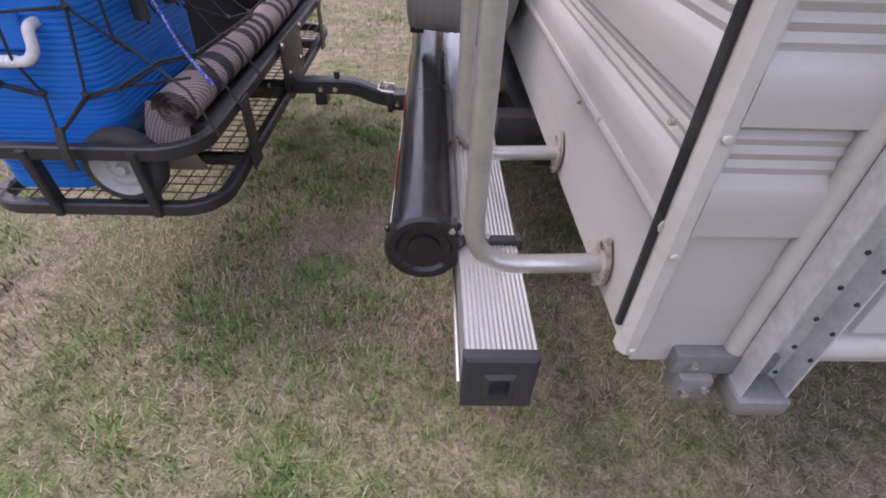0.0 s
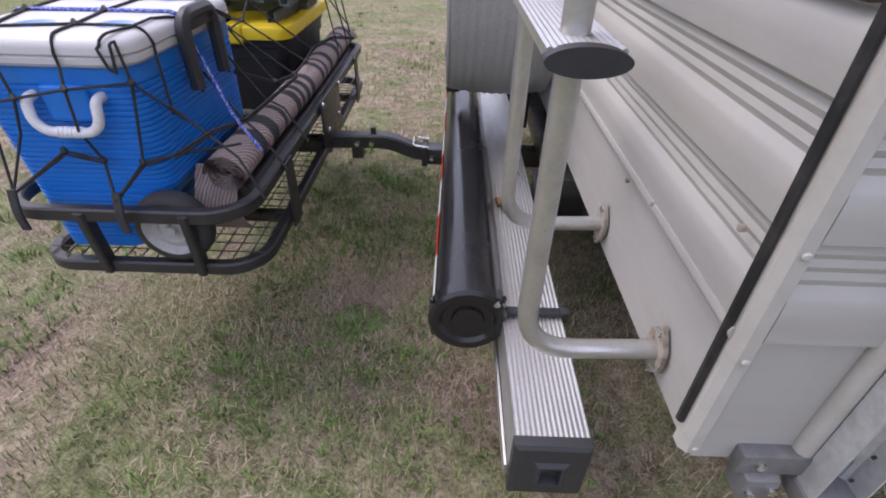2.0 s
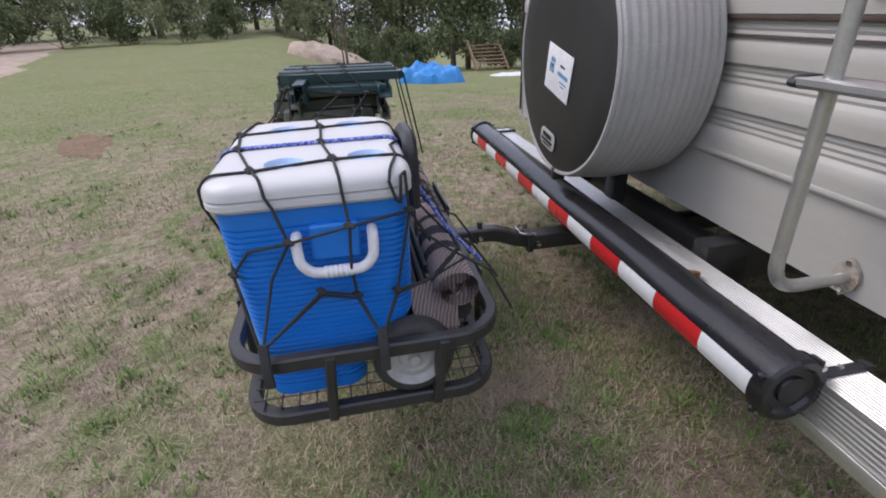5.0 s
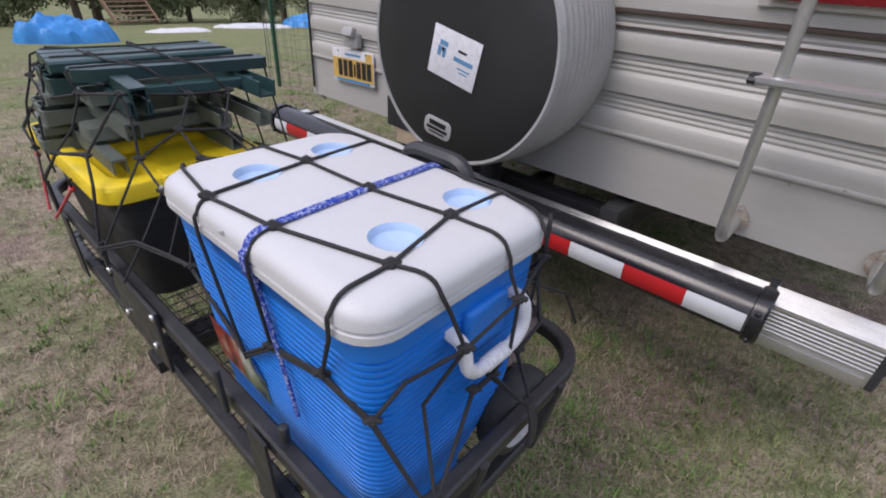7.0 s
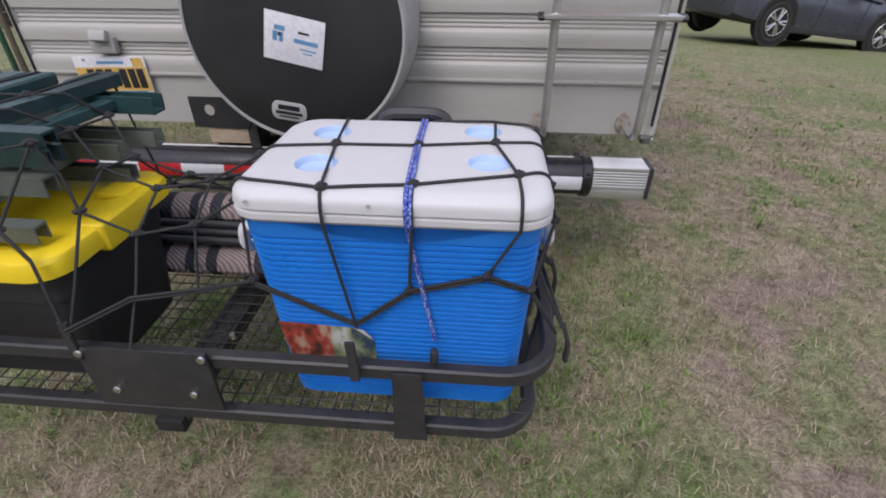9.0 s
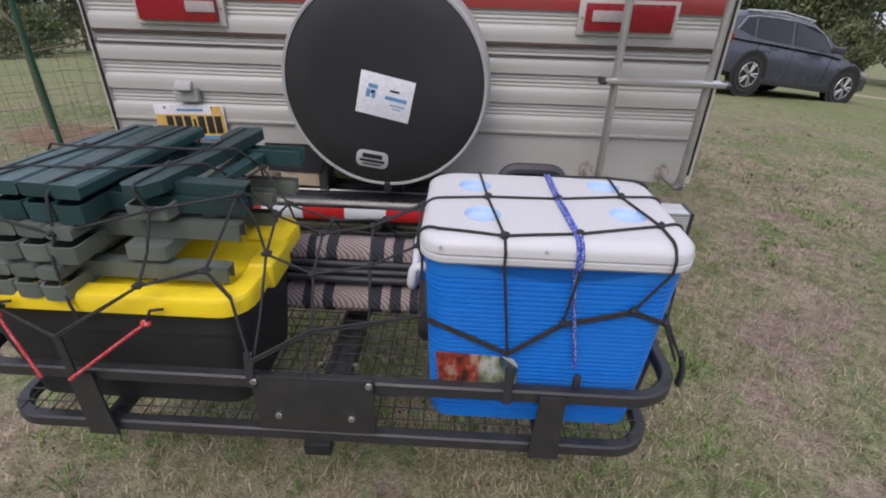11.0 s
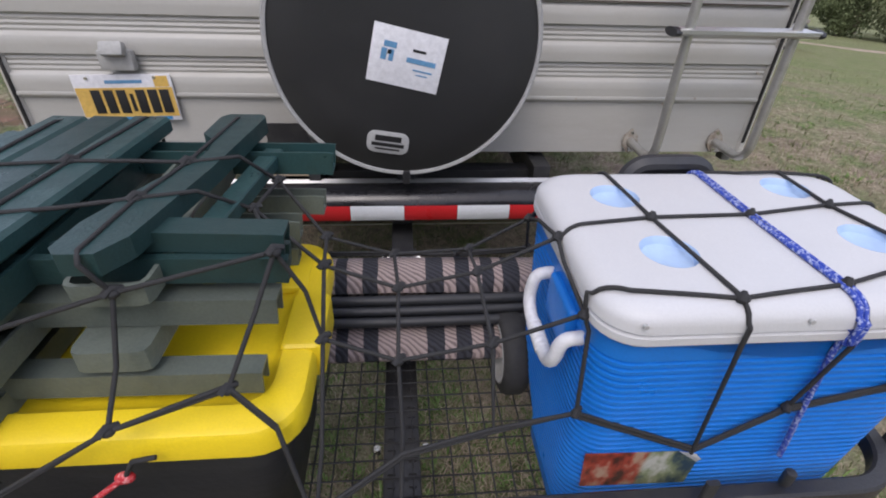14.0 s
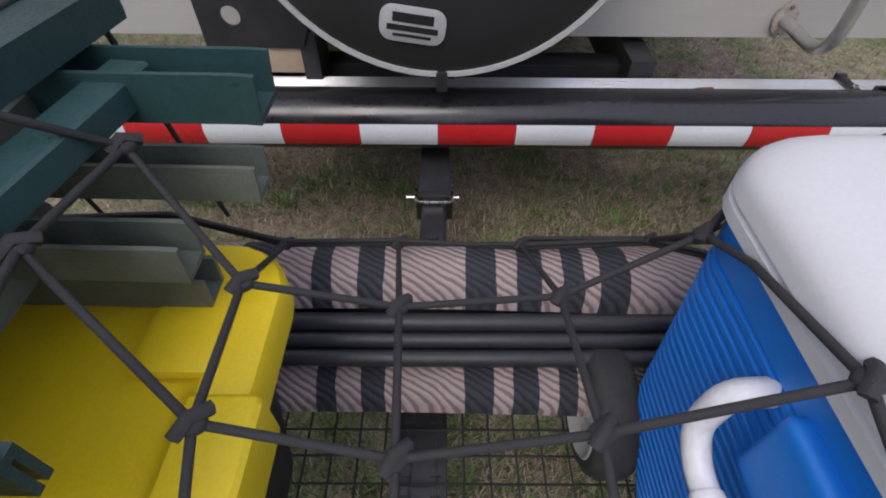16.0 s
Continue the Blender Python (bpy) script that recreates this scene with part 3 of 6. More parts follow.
# ---- hitch and cargo carrier ----
hitch = thing("hitch_receiver", (0.01, -0.2, 0.30), "black steel hitch receiver below the bumper", "hitch")
part("receiver", box(-0.026, 0.042, -0.40, 0.4, 0.305, 0.362, 0.004), BLACK_STEEL, hitch)
part("collar", box(-0.032, 0.048, -0.405, -0.385, 0.299, 0.368, 0.004), BLACK_STEEL, hitch)
part("hanger", box(-0.42, 0.5, 0.03, 0.09, 0.36, 0.40, 0.004), BLACK_STEEL, hitch)
pin = part("hitch_pin", tube([(-0.055, -0.37, 0.334), (0.062, -0.37, 0.334)], 0.007, 10), CHROME, hitch, "bright hitch pin")
part("clip", tube(rounded([(-0.03, -0.38, 0.372), (-0.03, -0.435, 0.378), (0.045, -0.435, 0.378), (0.045, -0.38, 0.372)], 0.014, 4), 0.0035, 8), CHROME, pin, "bright wire clip")

FX0, FX1, FY0, FY1, FZ = -0.765, 0.777, -1.276, -0.724, 0.364
RZ = 0.520
carrier = thing("cargo_carrier", (0, -1.0, 0.33), "black steel hitch cargo basket with wire mesh floor", "cargo carrier")


def loop_path(x0, x1, y0, y1, r, z):
    return [Vector(p) for p in outline_xy(x0, x1, y0, y1, r, z, 8)]


part("upper_rail", sweep(loop_path(FX0 + 0.015, FX1 - 0.015, FY0 + 0.012, FY1 - 0.012, 0.095, RZ), rect(0.026, 0.032, 0.004), closed=True), BLACK_STEEL, carrier)
part("lower_rail", sweep(loop_path(FX0 + 0.041, FX1 - 0.041, FY0 + 0.016, FY1 - 0.016, 0.085, FZ), rect(0.028, 0.032, 0.004), closed=True), BLACK_STEEL, carrier)
wires = bmesh.new()
x = FX0 + 0.075
while x < FX1 - 0.055:
    tube([(x, FY0 + 0.02, FZ + 0.0165), (x, FY1 - 0.02, FZ + 0.0165)], 0.0017, 5, wires)
    x += 0.0355
y = FY0 + 0.045
while y < FY1 - 0.03:
    tube([(FX0 + 0.045, y, FZ + 0.0195), (FX1 - 0.045, y, FZ + 0.0195)], 0.0017, 5, wires)
    y += 0.0355
part("mesh_floor", wires, BLACK_STEEL, carrier, "welded black wire mesh")
for xc in (-0.48, 0.5):
    part("floor_bar", box(xc - 0.016, xc + 0.016, FY0 + 0.02, FY1 - 0.02, FZ - 0.014, FZ + 0.012, 0.003), BLACK_STEEL, carrier)
    for yy, sy in ((FY0 + 0.006, -1), (FY1 - 0.006, 1)):
        ps = bmesh.new()
        loft([[(xc - w, yy + sy * 0.012, zz), (xc + w, yy + sy * 0.012, zz), (xc + w, yy + sy * 0.017, zz), (xc - w, yy + sy * 0.017, zz)] for w, zz in ((0.034, FZ - 0.014), (0.03, FZ + 0.03), (0.027, RZ + 0.012))], ps)
        part("post", ps, BLACK_STEEL, carrier)
for xx, sx in ((FX1, 1), (FX0, -1)):
    for yy in (-1.078, -0.858):
        part("post", sweep([(xx - sx * 0.036, yy - 0.014, FZ - 0.01), (xx - sx * 0.010, yy, RZ + 0.01)], rect(0.034, 0.02, 0.004), up=(0, 1, 0)), BLACK_STEEL, carrier)
beam = bmesh.new()
box(-0.034, 0.034, FY0 + 0.004, FY1 - 0.004, FZ - 0.03, FZ + 0.014, 0.004, bm=beam)
y = FY0 + 0.04
while y < FY1 - 0.03:
    box(-0.026, -0.012, y, y + 0.012, FZ + 0.013, FZ + 0.0175, bm=beam)
    box(0.012, 0.026, y, y + 0.012, FZ + 0.013, FZ + 0.0175, bm=beam)
    y += 0.024
bb = part("centre_beam", beam, BLACK_STEEL, carrier, "black ribbed centre channel", smooth=20)
for xx, yy in ((-0.042, -1.21), (0.044, -1.21), (-0.045, -1.07), (0.045, -1.07), (0.045, -0.8)):
    part("bolt", disc((xx, yy, FZ + 0.022), (0, 0, 1), 0.007, 0.014, 6), CHROME, bb)
for yy, sy in ((FY0 - 0.008, -1), (FY1 + 0.008, 1)):
    jp = part("joint_plate", box(-0.118, 0.134, yy - 0.004, yy + 0.004, 0.398, 0.552, 0.002), BLACK_STEEL, carrier, "flat black joining plate")
    for xx, zz in ((-0.110, 0.538), (0.126, 0.541), (-0.070, 0.444), (0.085, 0.444)):
        part("bolt", disc((xx, yy + sy * 0.006, zz), (0, sy, 0), 0.0085, 0.008, 12, 0.003), CHROME, jp)
part("stub", box(-0.03, 0.03, FY0 - 0.012, FY0 + 0.02, FZ - 0.045, FZ - 0.012, 0.003), INK_AND_GAP, carrier)
shank = bmesh.new()
sweep(rounded([(0.008, FY1 - 0.02, 0.376), (0.008, -0.52, 0.380), (0.008, -0.435, 0.342), (0.008, -0.35, 0.334)], 0.05, 5), rect(0.05, 0.05, 0.006), shank)
sh = part("drawbar", shank, BLACK_STEEL, carrier, "black square drawbar")
part("lug", box(-0.018, 0.032, -0.655, -0.615, 0.315, 0.360, 0.004), BLACK_STEEL, sh)
for yy in (-0.632, -0.582):
    part("bolt", disc((0.037, yy, 0.374), (1, 0, 0), 0.009, 0.012, 8), CHROME, sh)
part("bolt", disc((0.008, -0.577, 0.414), (0, 0, 1), 0.01, 0.024, 8), BLACK_STEEL, sh)

# ---- cooler ----
KX0, KX1, KY0, KY1 = 0.230, 0.718, -1.240, -0.897
KZ0, KZ1 = 0.384, 0.814
FRONT_TAPER = 0.024
cooler = thing("wheeled_cooler", ((KX0 + KX1) / 2, -1.1, KZ0), "blue ribbed wheeled cooler with white cup-holder lid", "cooler")


def cooler_section(z, inset=0.0):
    s = (z - KZ0) / (KZ1 - KZ0)
    tap = 0.030 * (1 - s)
    back = KY1 - 0.012 * (1 - s)
    if z < 0.56:
        back -= 0.105 * min(1, (0.56 - z) / 0.12) ** 1.4
    return outline_xy(KX0 + tap * 0.55 + inset, KX1 - tap * 0.55 - inset, KY0 + FRONT_TAPER * (1 - s) + inset, back - inset, 0.045, z, 6)


levels = [cooler_section(KZ0, 0.012), cooler_section(KZ0 + 0.008)]
z = KZ0 + 0.035
levels.append(cooler_section(z))
while z < KZ1 - 0.03:
    for dz, ins in ((0.0, 0.0), (0.0015, 0.0036), (0.0045, 0.0036), (0.006, 0.0)):
        levels.append(cooler_section(z + dz, ins))
    z += 0.0118
levels.append(cooler_section(KZ1))
part("body", loft(levels), BLUE, cooler, "saturated blue ribbed plastic tub", smooth=28)
arc = bmesh.new()
n = 18
for sgn in (0,):
    top, bot = [], []
    for i in range(n + 1):
        s = i / n
        xx = 0.30 + 0.36 * s
        zz = KZ1 - 0.001
        zb = zz - 0.030 * math.sin(math.pi * s)
        for lst, q in ((top, zz), (bot, zb)):
            lst.append((xx, KY0 + FRONT_TAPER * (1 - (q - KZ0) / (KZ1 - KZ0)) - 0.0025, q))
    tv, bv = [arc.verts.new(p) for p in top], [arc.verts.new(p) for p in bot]
    for i in range(n):
        arc.faces.new((bv[i], bv[i + 1], tv[i + 1], tv[i]))
bmesh.ops.solidify(arc, geom=list(arc.faces), thickness=0.004)
part("smooth_crest", arc, BLUE, cooler)
# lid with four sunk cup holders
lid = bmesh.new()
LX0, LX1, LY0, LY1 = KX0 - 0.010, KX1 + 0.012, KY0 - 0.012, KY1 + 0.008
LT = 0.868
lv = [outline_xy(LX0 + 0.006, LX1 - 0.006, LY0 + 0.006, LY1 - 0.006, 0.05, KZ1 - 0.002, 6), outline_xy(LX0 + 0.001, LX1 - 0.001, LY0 + 0.001, LY1 - 0.001, 0.052, KZ1 + 0.004, 6), outline_xy(LX0 + 0.001, LX1 - 0.001, LY0 + 0.001, LY1 - 0.001, 0.052, KZ1 + 0.014, 6), outline_xy(LX0 + 0.005, LX1 - 0.005, LY0 + 0.005, LY1 - 0.005, 0.052, KZ1 + 0.017, 6), outline_xy(LX0, LX1, LY0, LY1, 0.055, KZ1 + 0.021, 6)]
for a in range(0, 91, 15):
    r = 0.030
    ins = r * (1 - math.cos(radians(a)))
    lv.append(outline_xy(LX0 + 0.001 + ins, LX1 - 0.001 - ins, LY0 + 0.001 + ins, LY1 - 0.001 - ins, 0.055, LT - 0.024 + 0.022 * math.sin(radians(a)), 6))
loft(lv, lid, cap=False)
lid.verts.ensure_lookup_table()
lid.faces.new([lid.verts[k] for k in range(28)][::-1])
top_ring = list(lid.verts)[-28:]
tz = top_ring[0].co.z
edges = [e for e in lid.edges if e.verts[0] in top_ring and e.verts[1] in top_ring]
CUPS = ((0.339, -1.137), (0.628, -1.115), (0.326, -0.988), (0.616, -0.964))
for cx, cy in CUPS:
    vs = [lid.verts.new((cx + 0.036 * math.cos(2 * math.pi * k / 28), cy + 0.036 * math.sin(2 * math.pi * k / 28), tz)) for k in range(28)]
    edges += [lid.edges.new((vs[k], vs[(k + 1) % 28])) for k in range(28)]
bmesh.ops.triangle_fill(lid, use_beauty=True, edges=edges)
lidp = part("lid", lid, LID_WHITE, cooler, "white plastic lid with scuffs", smooth=30)
# shallow bowls set into the cut rings, coloured pale blue
for cx, cy in CUPS:
    part("cup_holder", lathe((cx, cy, tz), (0, 0, 1), [(0.0362, 0.0003), (0.034, -0.003), (0.032, -0.010), (0.026, -0.013), (0, -0.013)], 28), PALE_BLUE, lidp, "pale blue sunken cup holder")
for cx, cy in ((0.262, LY0 - 0.0005), (0.45, LY0 - 0.0005)):
    part("stud", disc((cx, cy, KZ1 + 0.035), (0, -1, 0), 0.003, 0.004, 8), GREY_PLASTIC, lidp)
# end handles
for xe, sx, y0, y1, zt in ((KX1, 1, -1.105, -0.972, 0.757), (KX0, -1, -1.18, -1.04, 0.765)):
    xo = xe + sx * 0.024
    zg = zt - 0.062
    hd = part("handle", tube(rounded([(xe - sx * 0.006, y0, zt), (xo - sx * 0.002, y0, zt - 0.002), (xo + sx * 0.004, y0 + 0.002, zg + 0.02), (xo + sx * 0.004, y0 + 0.022, zg), (xo + sx * 0.004, y1 - 0.022, zg), (xo + sx * 0.004, y1 - 0.002, zg + 0.02), (xo - sx * 0.002, y1, zt - 0.002), (xe - sx * 0.006, y1, zt)], 0.014, 4), 0.0098, 12), HANDLE_WHITE, cooler, "white swing handle")
    for k in range(6):
        yy = y0 + 0.045 + (y1 - y0 - 0.09) * k / 5
        part("grip_ring", disc((xo + sx * 0.004, yy, zg), (0, 1, 0), 0.0115, 0.008, 12, 0.002), HANDLE_WHITE, hd)
    part("handle_boss", box(xe - 0.010, xe + 0.010, y0 + 0.022, y1 - 0.022, zt - 0.05, zt + 0.022, 0.0095, 4), BLUE, cooler, "smooth blue moulded boss")
# tow handle at the back edge
th = bmesh.new()
sweep(rounded([(0.396, -0.872, 0.72), (0.396, -0.872, 0.868), (0.542, -0.872, 0.868), (0.542, -0.872, 0.72)], 0.04, 6), rect(0.028, 0.03, 0.009), th, up=(0, 1, 0))
tow = part("tow_handle", th, BLACK_CAP, cooler, "black plastic tow handle")
part("handle_core", box(0.41, 0.53, -0.878, -0.866, 0.835, 0.866, 0.005), BLACK_CAP, tow)
for xw in (0.724, 0.224):
    wh = part("wheel", lathe((xw, -0.915, 0.469), (1, 0, 0), [(0.061, -0.025), (0.070, -0.027), (0.080, -0.022), (0.085, -0.012), (0.085, 0.012), (0.080, 0.022), (0.070, 0.027), (0.061, 0.025)], 32), RUBBER, cooler, "worn black tyre")
    part("hub", lathe((xw, -0.915, 0.469), (1, 0, 0), [(0, -0.024), (0.010, -0.026), (0.014, -0.016), (0.030, -0.012), (0.034, -0.017), (0.048, -0.013), (0.060, -0.027), (0.064, -0.024), (0.064, 0.024), (0.060, 0.027), (0.048, 0.013), (0.034, 0.017), (0.030, 0.012), (0.014, 0.016), (0.010, 0.026), (0, 0.024)], 32), GREY_PLASTIC, wh, "grey plastic hub")
# paper label and clip
LABEL_M, nt, b = nodes_of("photo_label")
nz = noise_node(nt, 34, 3, 0.6, (1, 1, 0.6))
geo = nt.nodes.new("ShaderNodeNewGeometry")
sep = nt.nodes.new("ShaderNodeSeparateXYZ")
nt.links.new(geo.outputs["Position"], sep.inputs[0])
half = ramp(nt, sep.outputs["X"], [(0.348, (0, 0, 0)), (0.354, (1, 1, 1))])
c1 = ramp(nt, nz, [(0.34, (0.05, 0.02, 0.015)), (0.5, (0.33, 0.05, 0.03)), (0.62, (0.4, 0.26, 0.18))])
c2 = ramp(nt, nz, [(0.35, (0.03, 0.06, 0.09)), (0.5, (0.22, 0.26, 0.14)), (0.66, (0.5, 0.5, 0.45))])
nt.links.new(mix(nt, half, c1, c2), b.inputs["Base Color"])
b.inputs["Roughness"].default_value = 0.35
lb = bmesh.new()
q = [(0.266, 0.500), (0.432, 0.494), (0.432, 0.552), (0.394, 0.584), (0.256, 0.590)]
vs = [lb.verts.new((x, KY0 + FRONT_TAPER * (1 - (zz - KZ0) / (KZ1 - KZ0)) - 0.0012, zz)) for x, zz in q]
lb.faces.new(vs)
part("label", lb, LABEL_M, cooler, "torn glossy photo label", smooth=0)
pl2 = bmesh.new()
pl2.faces.new([pl2.verts.new((x, KY0 + FRONT_TAPER * (1 - (zz - KZ0) / (KZ1 - KZ0)) - dy, zz)) for x, zz, dy in ((0.394, 0.584, 0.0013), (0.432, 0.552, 0.0013), (0.428, 0.572, 0.009), (0.416, 0.586, 0.008))])
part("label_corner", pl2, PAPER, cooler, "peeling white corner", smooth=0)
part("drain_plug", box(0.56, 0.60, KY0 + 0.03, KY0 + 0.046, 0.40, 0.425, 0.005), GREY_PLASTIC, cooler)

# ---- storage tote ----
QX0, QX1, QY0, QY1, QZ = -0.748, -0.112, -1.264, -0.864, 0.716
tote = thing("storage_tote", (-0.47, -1.07, 0.38), "black plastic storage tote with yellow snap lid", "storage box")
tl = []
for z, ins in ((0.379, 0.062), (0.386, 0.056), (0.50, 0.045), (0.60, 0.036), (0.604, 0.030), (0.64, 0.028), (0.645, 0.022), (0.69, 0.020)):
    tl.append(outline_xy(QX0 + ins, QX1 - ins, QY0 + ins, QY1 - ins, 0.05, z, 5))
part("tub", loft(tl), TOTE_BLACK, tote, "black tapered tub", smooth=25)
yl = []
for z, ins, r in ((0.672, 0.004, 0.06), (0.675, 0.0, 0.06), (0.704, 0.0, 0.06), (0.712, 0.004, 0.058), (QZ, 0.012, 0.055), (QZ, 0.042, 0.04), (0.710, 0.048, 0.04), (0.7055, 0.054, 0.04), (0.7045, 0.062, 0.035)):
    yl.append(outline_xy(QX0 + ins, QX1 - ins, QY0 + ins, QY1 - ins, r, z, 6))
yb = loft(yl)
box(QX1 - 0.048, QX1 + 0.010, -1.135, -1.02, 0.66, 0.722, 0.010, 3, bm=yb)
box(QX0 - 0.010, QX0 + 0.048, -1.135, -1.02, 0.66, 0.722, 0.010, 3, bm=yb)
box(QX1 - 0.10, QX1 - 0.03, -1.005, -0.90, 0.705, 0.7195, 0.007, 2, bm=yb)
box(QX0 + 0.03, QX0 + 0.10, -1.005, -0.90, 0.705, 0.7195, 0.007, 2, bm=yb)
part("lid", yb, YELLOW, tote, "bright yellow moulded lid", smooth=30)

# ---- folded resin tables ----


def channel(x0, x1, y0, y1, z0, z1, open_up, t=0.004, bm=None):
    """A shallow moulded box, open above or below."""
    out = bm or bmesh.new()
    zo, zc = (z1, z0) if open_up else (z0, z1)
    a = outline_xy(x0, x1, y0, y1, 0.012, zc, 2)
    b = outline_xy(x0 - 0.001, x1 + 0.001, y0 - 0.001, y1 + 0.001, 0.012, zo, 2)
    c = outline_xy(x0 + t, x1 - t, y0 + t, y1 - t, 0.010, zo, 2)
    d = outline_xy(x0 + t, x1 - t, y0 + t, y1 - t, 0.010, zc + (t if open_up else -t), 2)
    return loft([a, b, c, d], out)


def folding_table(label, mat, slat, tray, rails, ends, bars=()):
    """A folded slatted table: three slats and a notched end slat above, three open trays
    and an end tray of the half folded under, channel rails across, loose leg bars.
    slat, tray: x from, x to, y front, y back, z low, z high."""
    t = thing("folding_table", (-0.55, -0.9, tray[4]), label, "folding table", "stacked folding tables")
    place = Vector((-0.513, -0.9, tray[4] + 0.0015))
    for spec, kind in ((slat, "slat"), (tray, "tray")):
        x0, x1, y0, y1, z0, z1 = spec
        w = (x1 - x0) / 3
        for k in range(3):
            a, b = x0 + w * k + 0.002, x0 + w * (k + 1) - 0.002
            jog = (0.0, 0.005, 0.012)[k]
            if kind == "slat":
                bm = bmesh.new()
                sweep([((a + b) / 2, y0 - jog, (z0 + z1) / 2), ((a + b) / 2 + 0.028, y1, (z0 + z1) / 2)], rect(b - a, z1 - z0, 0.005), bm)
                part("slat", bm, mat, t, smooth=25)
            else:
                part("tray", channel(a, b, y0 - jog, y1, z0, z1, True), mat, t)
    for kind, y0, y1, z0, z1, dx in ends:
        if kind == "slat":
            left = [(-0.425, -1.0), (-0.385, -0.90), (-0.352, -0.845), (-0.345, -0.80), (-0.352, -0.762), (-0.378, -0.735), (-0.374, -0.66), (-0.362, -0.645)]
            right = [(-0.300, -0.645), (-0.290, -0.66), (-0.318, -0.86), (-0.352, -1.03), (-0.375, -1.062), (-0.418, -1.062), (-0.430, -1.05)]
            bm = loft([[(-0.36 + (x + 0.36) * 0.86 + dx, y + y0 + 1.062, z) for x, y in left + right] for z in (z0, z0 + 0.003, z1 - 0.003, z1)])
            part("end_slat", bm, mat, t, "notched end slat", smooth=20)
        else:
            part("end_tray", channel(-0.415 + dx, -0.332 + dx, y0, y1, z0, z1, kind == "tray"), mat, t)
    for x0, x1, y, z0, z1, wy in rails:
        h, w = (z1 - z0) / 2, wy / 2
        sec = [(-w, -h), (-w, h), (w, h), (w, -h), (w - 0.004, -h), (w - 0.004, h - 0.005), (-w + 0.004, h - 0.005), (-w + 0.004, -h)]
        if y > -1.0:
            sec = [(u, -v) for u, v in sec]
        bm = sweep([(x0, y + 0.01, (z0 + z1) / 2), (x1 - 0.012, y, (z0 + z1) / 2), (x1, y, (z0 + z1) / 2 - 0.001)], sec)
        part("leg_rail", bm, mat, t, smooth=20)
    for xa, ya, xb, yb, z0, z1, w in bars:
        part("leg_bar", sweep([(xa, ya, (z0 + z1) / 2), (xb, yb, (z0 + z1) / 2)], rect(w, z1 - z0, 0.002)), mat, t, smooth=20)
    t.location = place
    return t


folding_table("weathered grey-green folded slatted resin table on the tote", GREEN_GREY,
              (-0.655, -0.49, -1.248, -0.87, 0.741, 0.766), (-0.648, -0.478, -1.264, -0.88, 0.7045, 0.737),
              ((-0.785, -0.195, -1.198, 0.7235, 0.757, 0.03), (-0.74, -0.20, -0.93, 0.7165, 0.750, 0.03)),
              (("block", -1.212, -0.90, 0.7665, 0.795, 0.022),),
              ((-0.735, -1.16, -0.67, -0.90, 0.727, 0.742, 0.02),))
folding_table("weathered grey-green folded slatted resin table in the stack", GREEN_GREY,
              (-0.634, -0.456, -1.228, -0.83, 0.818, 0.845), (-0.624, -0.446, -1.247, -0.85, 0.7775, 0.812),
              ((-0.765, -0.175, -1.158, 0.797, 0.833, 0.032), (-0.72, -0.185, -0.955, 0.782, 0.815, 0.03), (-0.70, -0.160, -0.865, 0.778, 0.812, 0.032)),
              (("tray", -1.195, -0.86, 0.846, 0.874, 0.036),),
              ((-0.735, -1.14, -0.66, -0.86, 0.80, 0.815, 0.02),))
folding_table("dark green folded slatted resin table on the stack", GREEN_DARK,
              (-0.622, -0.432, -1.205, -0.80, 0.892, 0.9195), (-0.612, -0.43, -1.218, -0.82, 0.8475, 0.884),
              ((-0.34, -0.160, -1.135, 0.881, 0.906, 0.034), (-0.56, -0.158, -1.155, 0.847, 0.880, 0.012), (-0.56, -0.163, -1.12, 0.847, 0.876, 0.010), (-0.62, -0.138, -0.862, 0.853, 0.890, 0.042), (-0.69, -0.46, -0.875, 0.878, 0.891, 0.03)),
              (("slat", -1.205, -0.79, 0.894, 0.920, 0.048),),
              ((-0.645, -1.195, -0.615, -0.84, 0.888, 0.908, 0.045), (-0.685, -1.185, -0.645, -0.86, 0.894, 0.908, 0.012), (-0.668, -1.19, -0.632, -0.83, 0.894, 0.906, 0.008), (-0.67, -1.192, -0.64, -1.09, 0.878, 0.891, 0.055), (-0.27, -1.14, -0.235, -0.85, 0.862, 0.884, 0.03)))

# ---- rolled rugs and poles ----
RUG, nt, b = nodes_of("woven_rug")
geo = nt.nodes.new("ShaderNodeNewGeometry")
sep = nt.nodes.new("ShaderNodeSeparateXYZ")
nt.links.new(geo.outputs["Position"], sep.inputs[0])
mr = nt.nodes.new("ShaderNodeMapRange")
mr.inputs[1].default_value, mr.inputs[2].default_value = -0.8, 0.75
nt.links.new(sep.outputs["X"], mr.inputs[0])
rp = nt.nodes.new("ShaderNodeValToRGB")
rp.color_ramp.interpolation = "CONSTANT"
LIGHT, DARK = (0.36, 0.285, 0.265, 1), (0.035, 0.036, 0.045, 1)
stops = [(0.0, LIGHT)]
for xa, xb in ((-0.66, -0.61), (-0.55, -0.52), (-0.43, -0.40), (-0.36, -0.31), (-0.22, -0.18), (-0.131, -0.105), (-0.078, -0.045), (0.052, 0.084), (0.109, 0.139), (0.164, 0.189), (0.211, 0.244), (0.334, 0.36), (0.41, 0.455), (0.50, 0.535)):
    stops += [((xa + 0.8) / 1.55, DARK), ((xb + 0.8) / 1.55, LIGHT)]
el = rp.color_ramp.elements
